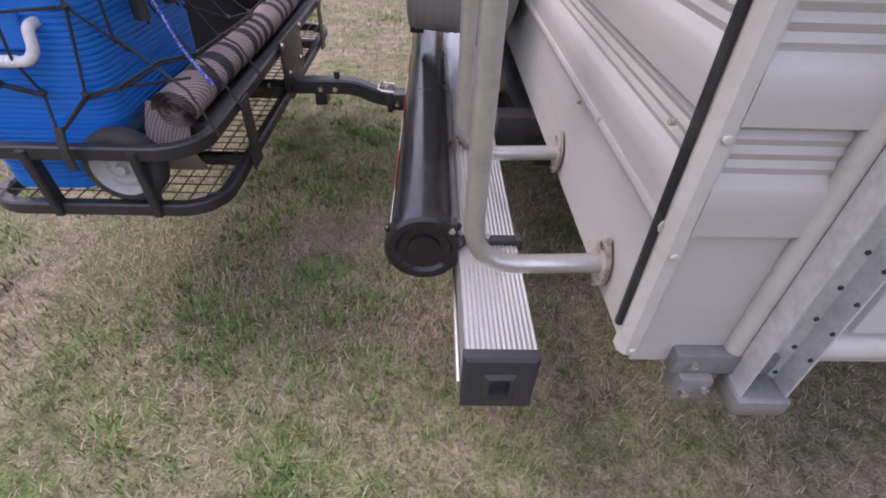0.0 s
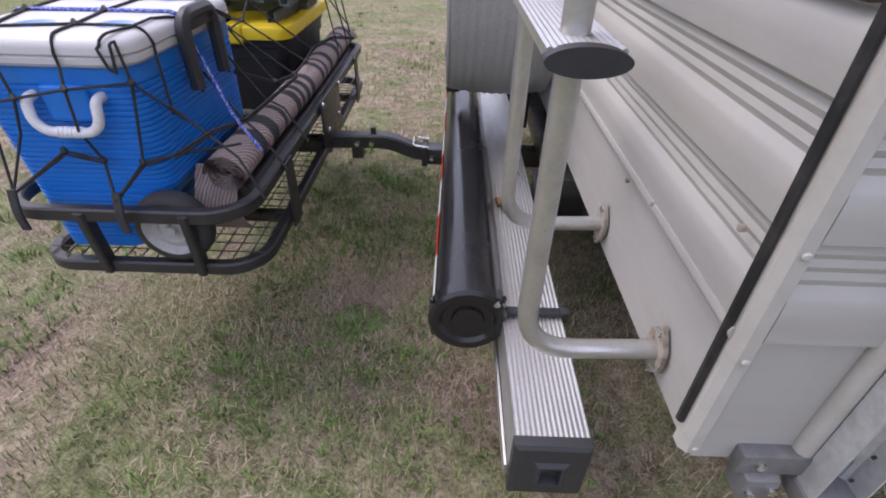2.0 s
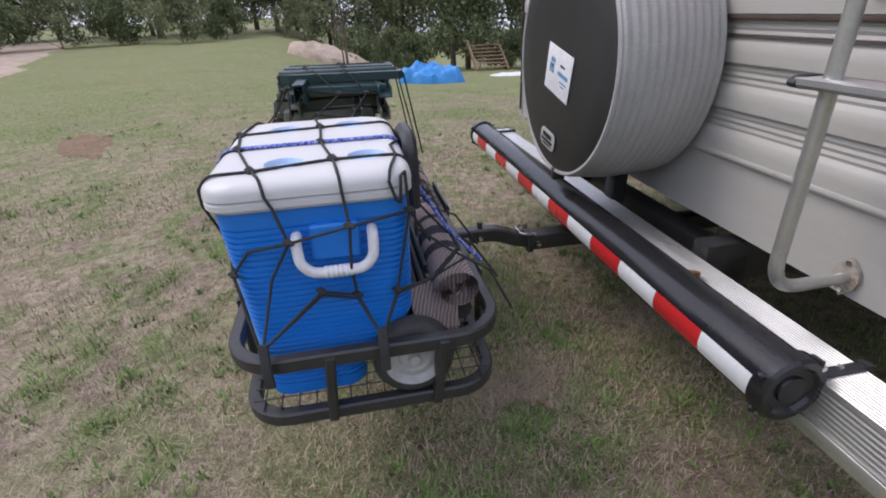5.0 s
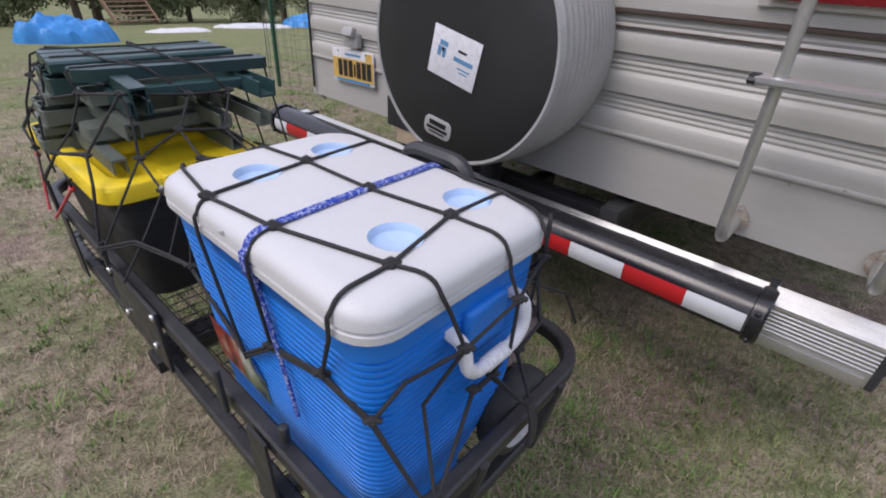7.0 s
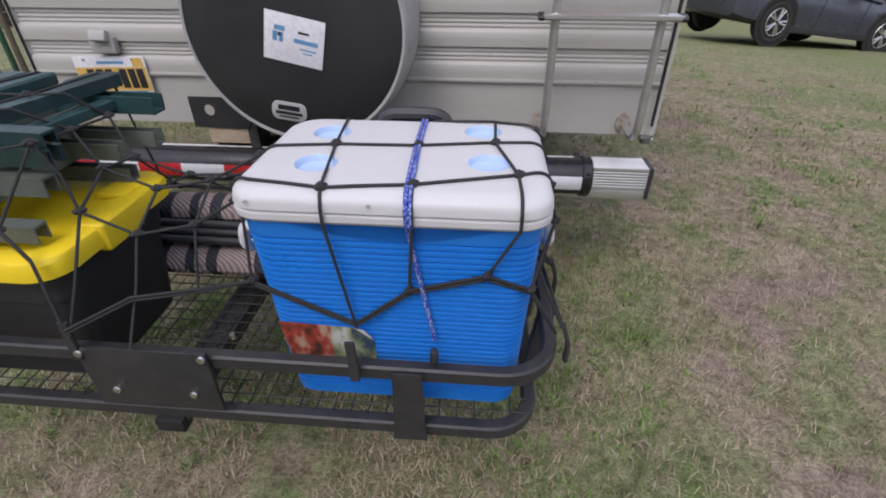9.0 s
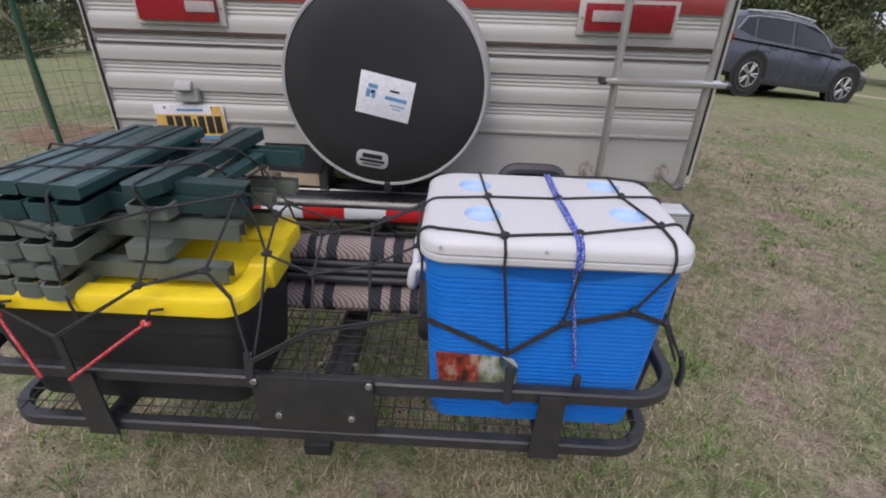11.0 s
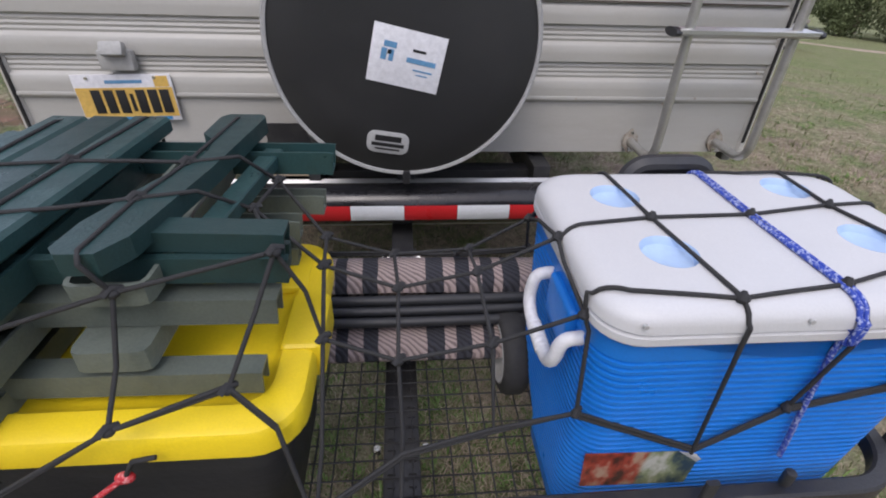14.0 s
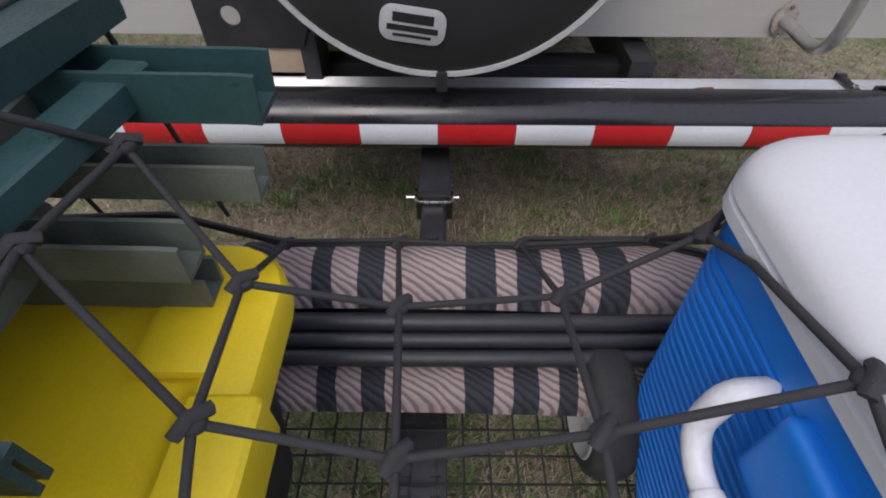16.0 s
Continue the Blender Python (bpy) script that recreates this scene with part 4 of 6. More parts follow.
while len(el) < len(stops):
    el.new(0.5)
for e, (p, c) in zip(el, stops):
    e.position, e.color = p, c
wob = noise_node(nt, 14, 2)
ad = nt.nodes.new("ShaderNodeMath")
ad.operation = "MULTIPLY_ADD"
ad.inputs[1].default_value, ad.inputs[2].default_value = 0.006, -0.003
nt.links.new(wob, ad.inputs[0])
ad2 = nt.nodes.new("ShaderNodeMath")
nt.links.new(mr.outputs[0], ad2.inputs[0])
nt.links.new(ad.outputs[0], ad2.inputs[1])
nt.links.new(ad2.outputs[0], rp.inputs[0])
mp = nt.nodes.new("ShaderNodeMapping")
mp.inputs["Rotation"].default_value = (0, 0, radians(28))
nt.links.new(geo.outputs["Position"], mp.inputs[0])
wv = nt.nodes.new("ShaderNodeTexWave")
wv.inputs["Scale"].default_value, wv.inputs["Distortion"].default_value, wv.inputs["Detail"].default_value = 42, 3.0, 2.0
wv.bands_direction = "Y"
nt.links.new(mp.outputs[0], wv.inputs["Vector"])
nt.links.new(mix(nt, 0.75, rp.outputs[0], ramp(nt, wv.outputs["Fac"], [(0.15, (0.35, 0.34, 0.36)), (0.55, (1.1, 1.1, 1.1))]), "MULTIPLY"), b.inputs["Base Color"])
b.inputs["Roughness"].default_value = 0.85
bp_ = nt.nodes.new("ShaderNodeBump")
bp_.inputs["Strength"].default_value, bp_.inputs["Distance"].default_value = 0.6, 0.003
nt.links.new(wv.outputs["Fac"], bp_.inputs["Height"])
nt.links.new(bp_.outputs[0], b.inputs["Normal"])


def rug_roll(x0, x1, y, z, r, flat, label):
    turns = []
    n = 84
    for k in range(n):
        a = 2 * math.pi * 3.2 * k / (n - 1)
        rr = r - (r - 0.014) * k / (n - 1)
        turns.append((math.cos(a) * rr, math.sin(a) * rr * flat))
    inner = [(u * (1 - 0.0045 / max(0.01, math.hypot(u, v))), v * (1 - 0.0045 / max(0.01, math.hypot(u, v)))) for u, v in turns]
    path = []
    for k in range(15):
        s = k / 14
        path.append((x0 + (x1 - x0) * s, y + 0.006 * math.sin(7 * s + r * 90), z + 0.005 * math.sin(4.4 * s + y * 40) - 0.004 * math.sin(math.pi * s)))
    bm = sweep(path, turns + inner[::-1], caps=False)
    return solo("rolled_rug", bm, RUG, label, "rug", "rolled rugs", smooth=60)


rug_roll(-0.72, 0.665, -0.797, 0.572, 0.050, 0.92, "rolled woven rug, dusty pink with dark bands, on the basket")
rug_roll(-0.70, 0.58, -0.878, 0.474, 0.050, 0.95, "second rolled pink and dark banded woven rug beside it")
for yy, zz, r, x1 in ((-0.853, 0.566, 0.011, 0.55), (-0.868, 0.551, 0.010, 0.60), (-0.884, 0.536, 0.011, 0.57), (-0.79, 0.49, 0.028, 0.62)):
    solo("pole", tube([(-0.7, yy, zz), (0.0, yy, zz - 0.004), (x1, yy, zz)], r, 12), BLACK_CAP, "long black pole lying between the rolled rugs", "pole", "poles between the rugs")
rb = bmesh.new()
loft([[(0.62 + 0.03 * math.sin(z * 30), -0.85 + dy, z) for dy in (-0.05, -0.02, 0.02, 0.05)] + [(0.625 + 0.03 * math.sin(z * 30), -0.85 + dy, z) for dy in (0.05, 0.02, -0.02, -0.05)] for z in (0.385, 0.43, 0.47, 0.51, 0.56)], rb)
solo("rug_flap", rb, RUG, "loose corner of woven rug hanging at the roll end", "rug")

# ---- cargo net, straps ----
net = thing("cargo_net", (0, -1.0, 0.88), "black elastic cargo net stretched over the load", "cargo net")
CR_ = 0.0028


def cord(points, r=CR_, sag=0.0, mat=None, parent=None, name="cord"):
    pts = [Vector(p) for p in points]
    out = []
    for a, b in zip(pts, pts[1:]):
        n = max(2, int((b - a).length / 0.05))
        for k in range(n):
            s = k / n
            p = a.lerp(b, s)
            p.z -= sag * 4 * s * (1 - s) * (b - a).length
            out.append(p)
    out.append(pts[-1])
    return part(name, tube(out, r, 8), mat or CORD, parent or net, smooth=60)


def lid_height(x, y):
    """Height of the cooler lid's crown over a spot, or none outside it."""
    ins = min(x - LX0, LX1 - x, y - LY0, LY1 - y) - 0.001
    if ins < 0:
        return -1.0
    c = max(0.0, 1 - ins / 0.03)
    return LT - 0.024 + 0.022 * math.sqrt(max(0.0, 1 - c * c))


def lid_cord(points, r=CR_, lift=0.0028, **kw):
    """A cord laid over the lid, following its rounded edge."""
    pts = [Vector(p) for p in points]
    out = []
    for a, b in zip(pts, pts[1:]):
        n = max(2, int((b - a).length / 0.006))
        for k in range(n):
            p = a.lerp(b, k / n)
            p.z = max(p.z, lid_height(p.x, p.y) + lift)
            out.append(p)
    out.append(pts[-1])
    return part(kw.get("name", "cord"), tube(out, r, 8), kw.get("mat", CORD), kw.get("parent", net), smooth=60)


def knot(p, r=0.0088):
    bm = ball(p, r, sub=2, scale=(1.0, 0.9, 0.75))
    tube([Vector(p) + Vector((-0.006, -0.008, 0.001)), Vector(p) + Vector((0.0, 0.0, 0.0062)), Vector(p) + Vector((0.007, 0.008, 0.0))], 0.0042, 6, bm)
    return part("knot", bm, CORD, net, smooth=60)


def hook(x, y, z, lean=0.0):
    """A flat black hook clipped over the rail."""
    bm = sweep(rounded([(x, y, z), (x + lean, y, z - 0.06), (x + lean, y, z - 0.09)], 0.02, 3), rect(0.018, 0.008, 0.002), up=(0, 1, 0))
    return part("hook", bm, BLACK_CAP, net, "flat black plastic hook")


T = LT + 0.0015
A = {"b": (0.375, -1.232, T), "c": (0.512, -1.214, T), "d": (0.674, -1.166, T), "e": (0.351, -1.057, T), "f": (0.500, -1.052, T), "a": (0.638, -1.027, T)}
A = {k: (x, y, lid_height(x, y) + 0.003) for k, (x, y, z) in A.items()}
for p in A.values():
    knot(p)
yb_, yf_ = LY1 + 0.004, LY0 - 0.004
xl_, xr_ = LX0 - 0.004, LX1 + 0.004
back = {"e": (0.336, yb_, T - 0.03), "f": (0.495, yb_, T - 0.03), "a": (0.640, yb_, T - 0.03)}
LFk, LBk = (xl_ + 0.002, -1.200, 0.822), (xl_, -1.077, 0.851)
R = {"p": (KX1 + 0.032, -1.115, 0.760), "q": (KX1 + 0.034, -1.010, 0.780), "s": (KX1 + 0.002, -0.902, 0.785), "u": (KX1 + 0.022, -1.075, 0.652), "v": (KX1 + 0.010, -1.012, 0.628), "w": (KX1 + 0.004, -0.936, 0.623)}
for p in R.values():
    knot(p, 0.0075)
lid_cord([LFk, (xl_, -1.196, 0.852), (0.255, -1.215, 0.856), A["b"], A["c"], A["d"], (0.712, -1.150, T - 0.02), (xr_, -1.142, T - 0.03), (xr_ + 0.002, -1.132, KZ1 + 0.004), R["p"]])
lid_cord([LBk, A["e"], A["f"], A["a"], (0.712, -1.020, T - 0.02), (xr_, -1.016, T - 0.03), (xr_ + 0.002, -1.014, KZ1 + 0.004), R["q"]])
for k, fr in (("e", "b"), ("f", "c"), ("a", "d")):
    lid_cord([back[k], A[k], A[fr], (A[fr][0] + 0.003, yf_, 0.845)])
    cord([back[k], (back[k][0] + 0.004, yb_, KZ1), (back[k][0] + 0.01, yb_ + 0.002, 0.70)])
lid_cord([(0.495, yb_ - 0.006, T - 0.02), (0.57, -0.915, T), (0.64, -0.912, T), (0.70, -0.925, T - 0.01), (xr_, -0.935, 0.848), (xr_ + 0.001, -0.925, KZ1), R["s"]])


def front_y(z):
    return KY0 + FRONT_TAPER * (1 - (z - KZ0) / (KZ1 - KZ0)) - 0.006


F = {"h1": (0.405, front_y(0.592) - 0.004, 0.592), "m": (0.504, front_y(0.685), 0.685), "n": (0.632, front_y(0.724), 0.724), "r": (0.707, front_y(0.69) + 0.012, 0.69), "l": (0.226, front_y(0.68) + 0.010, 0.680)}
for k in ("m", "n", "r", "l"):
    knot(F[k], 0.0075)
edge_b, edge_c, edge_d = ((A["b"][0] + 0.003, yf_, 0.845), (A["c"][0] + 0.003, yf_, 0.845), (A["d"][0] + 0.003, yf_, 0.845))
cord([edge_b, (edge_b[0], yf_, KZ1 + 0.004), F["h1"]])
cord([edge_c, (edge_c[0], yf_, KZ1 + 0.004), F["m"]])
cord([edge_d, (edge_d[0], yf_, KZ1 + 0.004), F["n"]])
for dz in (0.0, 0.007):
    cord([(F["l"][0], F["l"][1], F["l"][2] - dz), (F["h1"][0], F["h1"][1], F["h1"][2] + 0.012 - dz), (F["m"][0], F["m"][1], F["m"][2] - dz), (F["n"][0], F["n"][1], F["n"][2] - dz), (F["r"][0], F["r"][1], F["r"][2] - dz), (0.765, -1.200, 0.572)], 0.0028)
cord([F["r"], (KX1 + 0.006, -1.19, 0.74), R["p"]])
hook(0.405, FY0 - 0.012, 0.604, 0.002)
cord([LFk, (KX0 - 0.004, -1.205, 0.80), F["l"]])
# end of the cooler beside the ladder
cord([R["p"], R["q"], R["s"], (0.655, -0.857, 0.690)])
cord([R["p"], (KX1 + 0.008, -1.16, 0.68), (0.778, -1.188, 0.575)])
cord([R["q"], (KX1 + 0.036, -1.016, 0.70), R["v"]])
cord([R["s"], R["w"], (0.788, -0.975, 0.568)])
for dz in (0.0, 0.007):
    cord([(0.782, -1.188, 0.572), (R["u"][0], R["u"][1], R["u"][2] - dz), (R["v"][0], R["v"][1], R["v"][2] - dz), (0.788, -0.975, 0.566)], 0.0028)
    cord([(0.788, -0.975, 0.566), (R["w"][0], R["w"][1], R["w"][2] - dz), (0.72, -0.868, 0.64), (0.62, -0.77, 0.625)], 0.0028)
for yy in (-0.975, -1.188):
    part("hook", sweep(rounded([(0.780, yy, 0.582), (0.795, yy, 0.535), (0.793, yy, 0.495)], 0.02, 3), rect(0.018, 0.008, 0.002)), BLACK_CAP, net, "flat black plastic hook")
cord([(0.655, yb_ + 0.002, 0.72), (0.665, -0.82, 0.67), (0.70, -0.745, 0.63), (0.715, -0.70, 0.54)])
cord([(0.485, yb_ + 0.004, 0.74), (0.52, -0.80, 0.645), (0.56, -0.745, 0.622), (0.58, -0.69, 0.54)])
cord([(0.338, yb_ + 0.002, 0.74), (0.36, -0.80, 0.64), (0.38, -0.745, 0.622), (0.40, -0.69, 0.54)])
for dz in (0.0, 0.007):
    cord([(0.72, -0.868, 0.64 - dz), (0.665, -0.80, 0.675 - dz), (0.52, -0.79, 0.645 - dz), (0.36, -0.785, 0.64 - dz), (0.125, -0.78, 0.632 - dz)], 0.0028)
# between tote and cooler: four rows, from the front to the hitch side
M = {"kk": (-0.090, -1.177, 0.774), "l": (0.0, -1.176, 0.731), "m": (0.119, -1.179, 0.759), "j": (-0.096, -1.083, 0.816), "hh": (0.001, -1.087, 0.779), "i": (0.110, -1.080, 0.798), "b0": (-0.107, -0.980, 0.796), "b1": (-0.006, -0.969, 0.755), "b2": (0.115, -0.960, 0.757), "b3": (xl_, -0.933, 0.797), "t0": (-0.155, -0.80, 0.640), "t": (-0.026, -0.79, 0.632), "t2": (0.118, -0.79, 0.632), "t3": (0.262, -0.80, 0.652), "LB": LBk, "LF": LFk}
for p in M.values():
    knot(p, 0.0078)
cord([M["kk"], M["l"], M["m"], LFk])
cord([M["j"], M["hh"], M["i"], LBk])
cord([M["b0"], M["b1"], M["b2"], M["b3"]])
cord([LBk, (xl_ - 0.002, -1.12, 0.840), LFk])
cord([LBk, (xl_, -0.985, 0.825), M["b3"], M["t3"]])
cord([M["t"], M["b1"], M["hh"], M["l"], (0.004, -1.228, 0.652), (0.0, -1.292, 0.56)])
cord([M["t2"], M["b2"], M["i"], M["m"], (0.121, -1.228, 0.655), F["l"]])
cord([M["t0"], M["b0"], M["j"], M["kk"], (-0.094, -1.25, 0.66), (-0.104, -1.295, 0.58)])
for dz in (0.0, 0.006):
    cord([(-0.50, -0.72, 0.60 + dz), (-0.30, -0.76, 0.645 + dz), (M["t0"][0], M["t0"][1], M["t0"][2] + dz), (M["t"][0], M["t"][1], M["t"][2] + dz), (M["t2"][0], M["t2"][1], M["t2"][2] - dz), (M["t3"][0], M["t3"][1], M["t3"][2] - dz), (0.33, yb_ + 0.006, 0.70 - dz)], 0.0028)
    cord([(M["b3"][0], M["b3"][1], M["b3"][2] - dz), (0.275, yb_ + 0.004, 0.82 - dz), (0.336, yb_ + 0.002, 0.845 - dz)], 0.0028)
for dz in (0.0, 0.007):
    cord([F["l"], (0.121, -1.228, 0.655 - dz), (0.004, -1.25, 0.645 - dz), (-0.104, -1.296, 0.60 - dz)], 0.0028)
hook(-0.110, FY0 - 0.012, 0.612, -0.006)
# over the tote and the folded tables
ZT = 0.9225
N = {"a2": (-0.438, -1.126, ZT), "a5": (-0.296, -1.092, ZT), "b1": (-0.535, -1.00, ZT), "b2": (-0.425, -0.985, ZT), "b5": (-0.275, -0.99, ZT), "f3": (-0.458, -1.238, 0.832), "c": (-0.287, -1.203, 0.872), "l1": (-0.585, -1.230, 0.862), "l0": (-0.690, -1.195, 0.865), "K5": (-0.130, -1.168, 0.896), "x5": (-0.195, -1.01, 0.862), "k4": (-0.182, -1.247, 0.771), "k3": (-0.296, -1.279, 0.752), "lf": (-0.752, -1.230, 0.742), "lk": (-0.600, -1.272, 0.68), "kr": (-0.180, -0.92, 0.862)}
for p in N.values():
    knot(p, 0.0078)
cord([N["l0"], (-0.664, -1.165, 0.914), (-0.575, -1.125, ZT - 0.002), N["a2"], (-0.372, -1.11, ZT - 0.002), N["a5"], (-0.235, -1.075, ZT), N["x5"], M["j"]])
cord([(-0.66, -0.98, 0.88), (-0.63, -0.98, 0.92), N["b1"], N["b2"], (-0.35, -0.985, ZT), N["b5"], (-0.214, -0.97, ZT), N["kr"], M["b0"]])
cord([N["l1"], (-0.587, -1.215, 0.91), (-0.578, -1.19, ZT - 0.001), N["b1"], (-0.528, -0.83, ZT), (-0.521, -0.792, 0.91), (-0.53, -0.74, 0.62)])
cord([N["f3"], (-0.456, -1.225, 0.90), (-0.455, -1.20, ZT), N["a2"], N["b2"], (-0.402, -0.81, ZT), (-0.396, -0.792, 0.91), (-0.41, -0.73, 0.62)])
cord([N["c"], (-0.300, -1.213, 0.915), (-0.304, -1.2, ZT), N["a5"], N["b5"], (-0.258, -0.81, ZT), (-0.255, -0.783, 0.91), (-0.25, -0.73, 0.62)])
cord([N["l0"], N["l1"], N["f3"], N["c"], N["K5"]])
cord([N["K5"], N["x5"], N["kr"]])
cord([N["l0"], (-0.728, -1.19, 0.81), (-0.755, -1.215, 0.765), N["lf"]])
cord([N["l1"], (-0.592, -1.256, 0.80), (-0.605, -1.268, 0.735), N["lk"]])
cord([N["f3"], (-0.457, -1.262, 0.79), (-0.452, -1.27, 0.735), (-0.448, -1.274, 0.70), (-0.445, -1.272, 0.66)])
cord([N["c"], (-0.292, -1.235, 0.80), N["k3"]])
cord([N["K5"], (-0.152, -1.205, 0.84), N["k4"]])
cord([N["K5"], (-0.104, -1.167, 0.84), M["kk"]])
for dz in (0.0, 0.006):
    cord([(N["lf"][0], N["lf"][1], N["lf"][2] + dz), (-0.68, -1.272, 0.712 + dz), N["lk"], (-0.485, -1.295, 0.63 + dz), N["k3"], (N["k4"][0], N["k4"][1], N["k4"][2] + dz), (-0.135, -1.262, 0.720 + dz), (-0.108, -1.292, 0.60 + dz)], 0.0028)
cord([N["lf"], (-0.765, -1.215, 0.66), (-0.758, -1.21, 0.575)])
cord([(-0.66, -0.98, 0.88), (-0.745, -0.88, 0.73), (-0.745, -0.75, 0.55)])
cord([(-0.66, -0.98, 0.88), (-0.68, -1.09, 0.87), N["l0"]])
hook(-0.487, FY0 - 0.014, 0.63, 0.0)
part("hook", sweep(rounded([(-0.758, -1.205, 0.60), (-0.772, -1.20, 0.53), (-0.768, -1.20, 0.49)], 0.02, 3), rect(0.018, 0.008, 0.002)), BLACK_CAP, net, "flat black plastic hook")
# blue rope over the cooler
rope = thing("blue_rope", (0.5, -1.1, 0.88), "blue flecked rope tied over the cooler lid", "rope")
for off in (0.0, 0.007):
    lid_cord([(0.493 + off, yb_ + 0.002, 0.80), (0.493 + off, yb_ + 0.002, T - 0.03), (0.496 + off, -1.06, T), (0.504 + off, -1.214, T), (0.506 + off, yf_ - 0.001, 0.846), (0.507 + off * 0.8, yf_ - 0.001, KZ1 + 0.004), (0.508 + off * 0.4, front_y(0.80), 0.80)], 0.0034, 0.0034, mat=ROPE_BLUE, parent=rope, name="strand")
cord([(0.508, front_y(0.80), 0.80), (0.524, front_y(0.7) - 0.001, 0.70), (0.546, front_y(0.57) - 0.004, 0.572)], 0.0038, mat=ROPE_BLUE, parent=rope, name="strand")
part("end_hook", disc((0.547, -1.262, 0.558), (0, 0, 1), 0.008, 0.03, 10, 0.003), BLACK_CAP, rope)
cord([(0.495, yb_ + 0.004, 0.80), (0.56, -0.80, 0.665), (0.60, -0.735, 0.60)], 0.0042, mat=ROPE_BLUE, parent=rope, name="strand")
# red cords
for pa, pb in (((-0.609, -1.272, 0.662), (-0.548, -1.300, 0.528)), ((-0.311, -1.272, 0.660), (-0.490, -1.300, 0.526))):
    rc = thing("red_cord", pb, "red and white twisted elastic cord on the tote", "cord", "red elastic cords")
    cord([pa, pb], 0.0036, mat=ROPE_RED, parent=rc, name="strand")
    part("end_knot", ball(pa, 0.009, sub=2, scale=(1.3, 0.8, 0.9)), ROPE_RED, rc)
    cord([pa, (pa[0] + 0.02, pa[1] - 0.004, pa[2] + 0.035), (pa[0] + 0.045, pa[1] - 0.002, pa[2] + 0.038)], 0.003, parent=rc, name="tail")

# ---- ground ----
def ground_z(x, y):
    r = math.hypot(x, y)
    d = (r - 4.5) / 0.8
    fall = 0.095 * 0.8 * (d if d > 30 else math.log1p(math.exp(d)))
    w = min(1.0, max(0.0, (y + 4.5) / 6.0))
    bumps = 0.018 * noise.noise((x * 0.5, y * 0.5, 0.3)) + 0.007 * noise.noise((x * 2.3, y * 2.3, 1.7))
    return -fall * w * w * (3 - 2 * w) * (1 if r < 60 else 60 / r) + bumps - 0.012


TURF, nt, b = nodes_of("turf")
big, mid, small, fine = noise_node(nt, 0.55, 4), noise_node(nt, 3.2, 5, 0.65), noise_node(nt, 22, 5, 0.7), noise_node(nt, 130, 4, 0.7)
thatch = ramp(nt, small, [(0.3, (0.14, 0.11, 0.08)), (0.5, (0.28, 0.225, 0.165)), (0.68, (0.40, 0.33, 0.25))])
green = ramp(nt, small, [(0.3, (0.055, 0.08, 0.025)), (0.55, (0.13, 0.18, 0.06)), (0.75, (0.19, 0.235, 0.095))])
earth = ramp(nt, small, [(0.3, (0.14, 0.098, 0.08)), (0.7, (0.31, 0.235, 0.195))])
c = mix(nt, ramp(nt, mid, [(0.44, (0.05, 0.05, 0.05)), (0.66, (0.9, 0.9, 0.9))]), thatch, green)
c = mix(nt, ramp(nt, big, [(0.5, (0, 0, 0)), (0.68, (0.85, 0.85, 0.85))]), c, green)
c = mix(nt, ramp(nt, noise_node(nt, 1.7, 4, 0.6), [(0.54, (0, 0, 0)), (0.64, (0.9, 0.9, 0.9))]), c, earth)
gp = nt.nodes.new("ShaderNodeNewGeometry")
vl = nt.nodes.new("ShaderNodeVectorMath")
vl.operation = "LENGTH"
nt.links.new(gp.outputs["Position"], vl.inputs[0])
lush = nt.nodes.new("ShaderNodeMapRange")
lush.inputs[1].default_value, lush.inputs[2].default_value, lush.inputs[4].default_value = 2.4, 8.0, 0.68
nt.links.new(vl.outputs["Value"], lush.inputs[0])
c = mix(nt, lush.outputs[0], c, ramp(nt, small, [(0.3, (0.11, 0.13, 0.05)), (0.55, (0.20, 0.225, 0.095)), (0.75, (0.27, 0.28, 0.135))]))
c = mix(nt, 0.75, c, ramp(nt, fine, [(0.32, (0.3, 0.3, 0.3)), (0.6, (1.3, 1.3, 1.3))]), "MULTIPLY")
nt.links.new(c, b.inputs["Base Color"])
b.inputs["Roughness"].default_value = 0.95
b.inputs["Specular IOR Level"].default_value = 0.15
bp_ = nt.nodes.new("ShaderNodeBump")
bp_.inputs["Strength"].default_value, bp_.inputs["Distance"].default_value = 0.9, 0.012
nt.links.new(mix(nt, 0.5, small, fine), bp_.inputs["Height"])
nt.links.new(bp_.outputs[0], b.inputs["Normal"])
gm = bmesh.new()
radii = [0.0]
while radii[-1] < 160:
    radii.append(radii[-1] + max(0.14, radii[-1] * 0.055))
prev = None
NA = 120
for r in radii:
    row = [gm.verts.new((r * math.cos(2 * math.pi * k / NA), r * math.sin(2 * math.pi * k / NA), ground_z(r * math.cos(2 * math.pi * k / NA), r * math.sin(2 * math.pi * k / NA)))) for k in range(NA)] if r else [gm.verts.new((0, 0, ground_z(0, 0)))]
    if prev:
        for k in range(NA):
            j = (k + 1) % NA
            if len(prev) == 1:
                gm.faces.new((prev[0], row[k], row[j]))
            else:
                gm.faces.new((prev[k], row[k], row[j], prev[j]))
    prev = row
solo("ground", gm, TURF, "worn lawn of dry thatch, green tufts and bare soil", "ground", kind="structure", smooth=180)


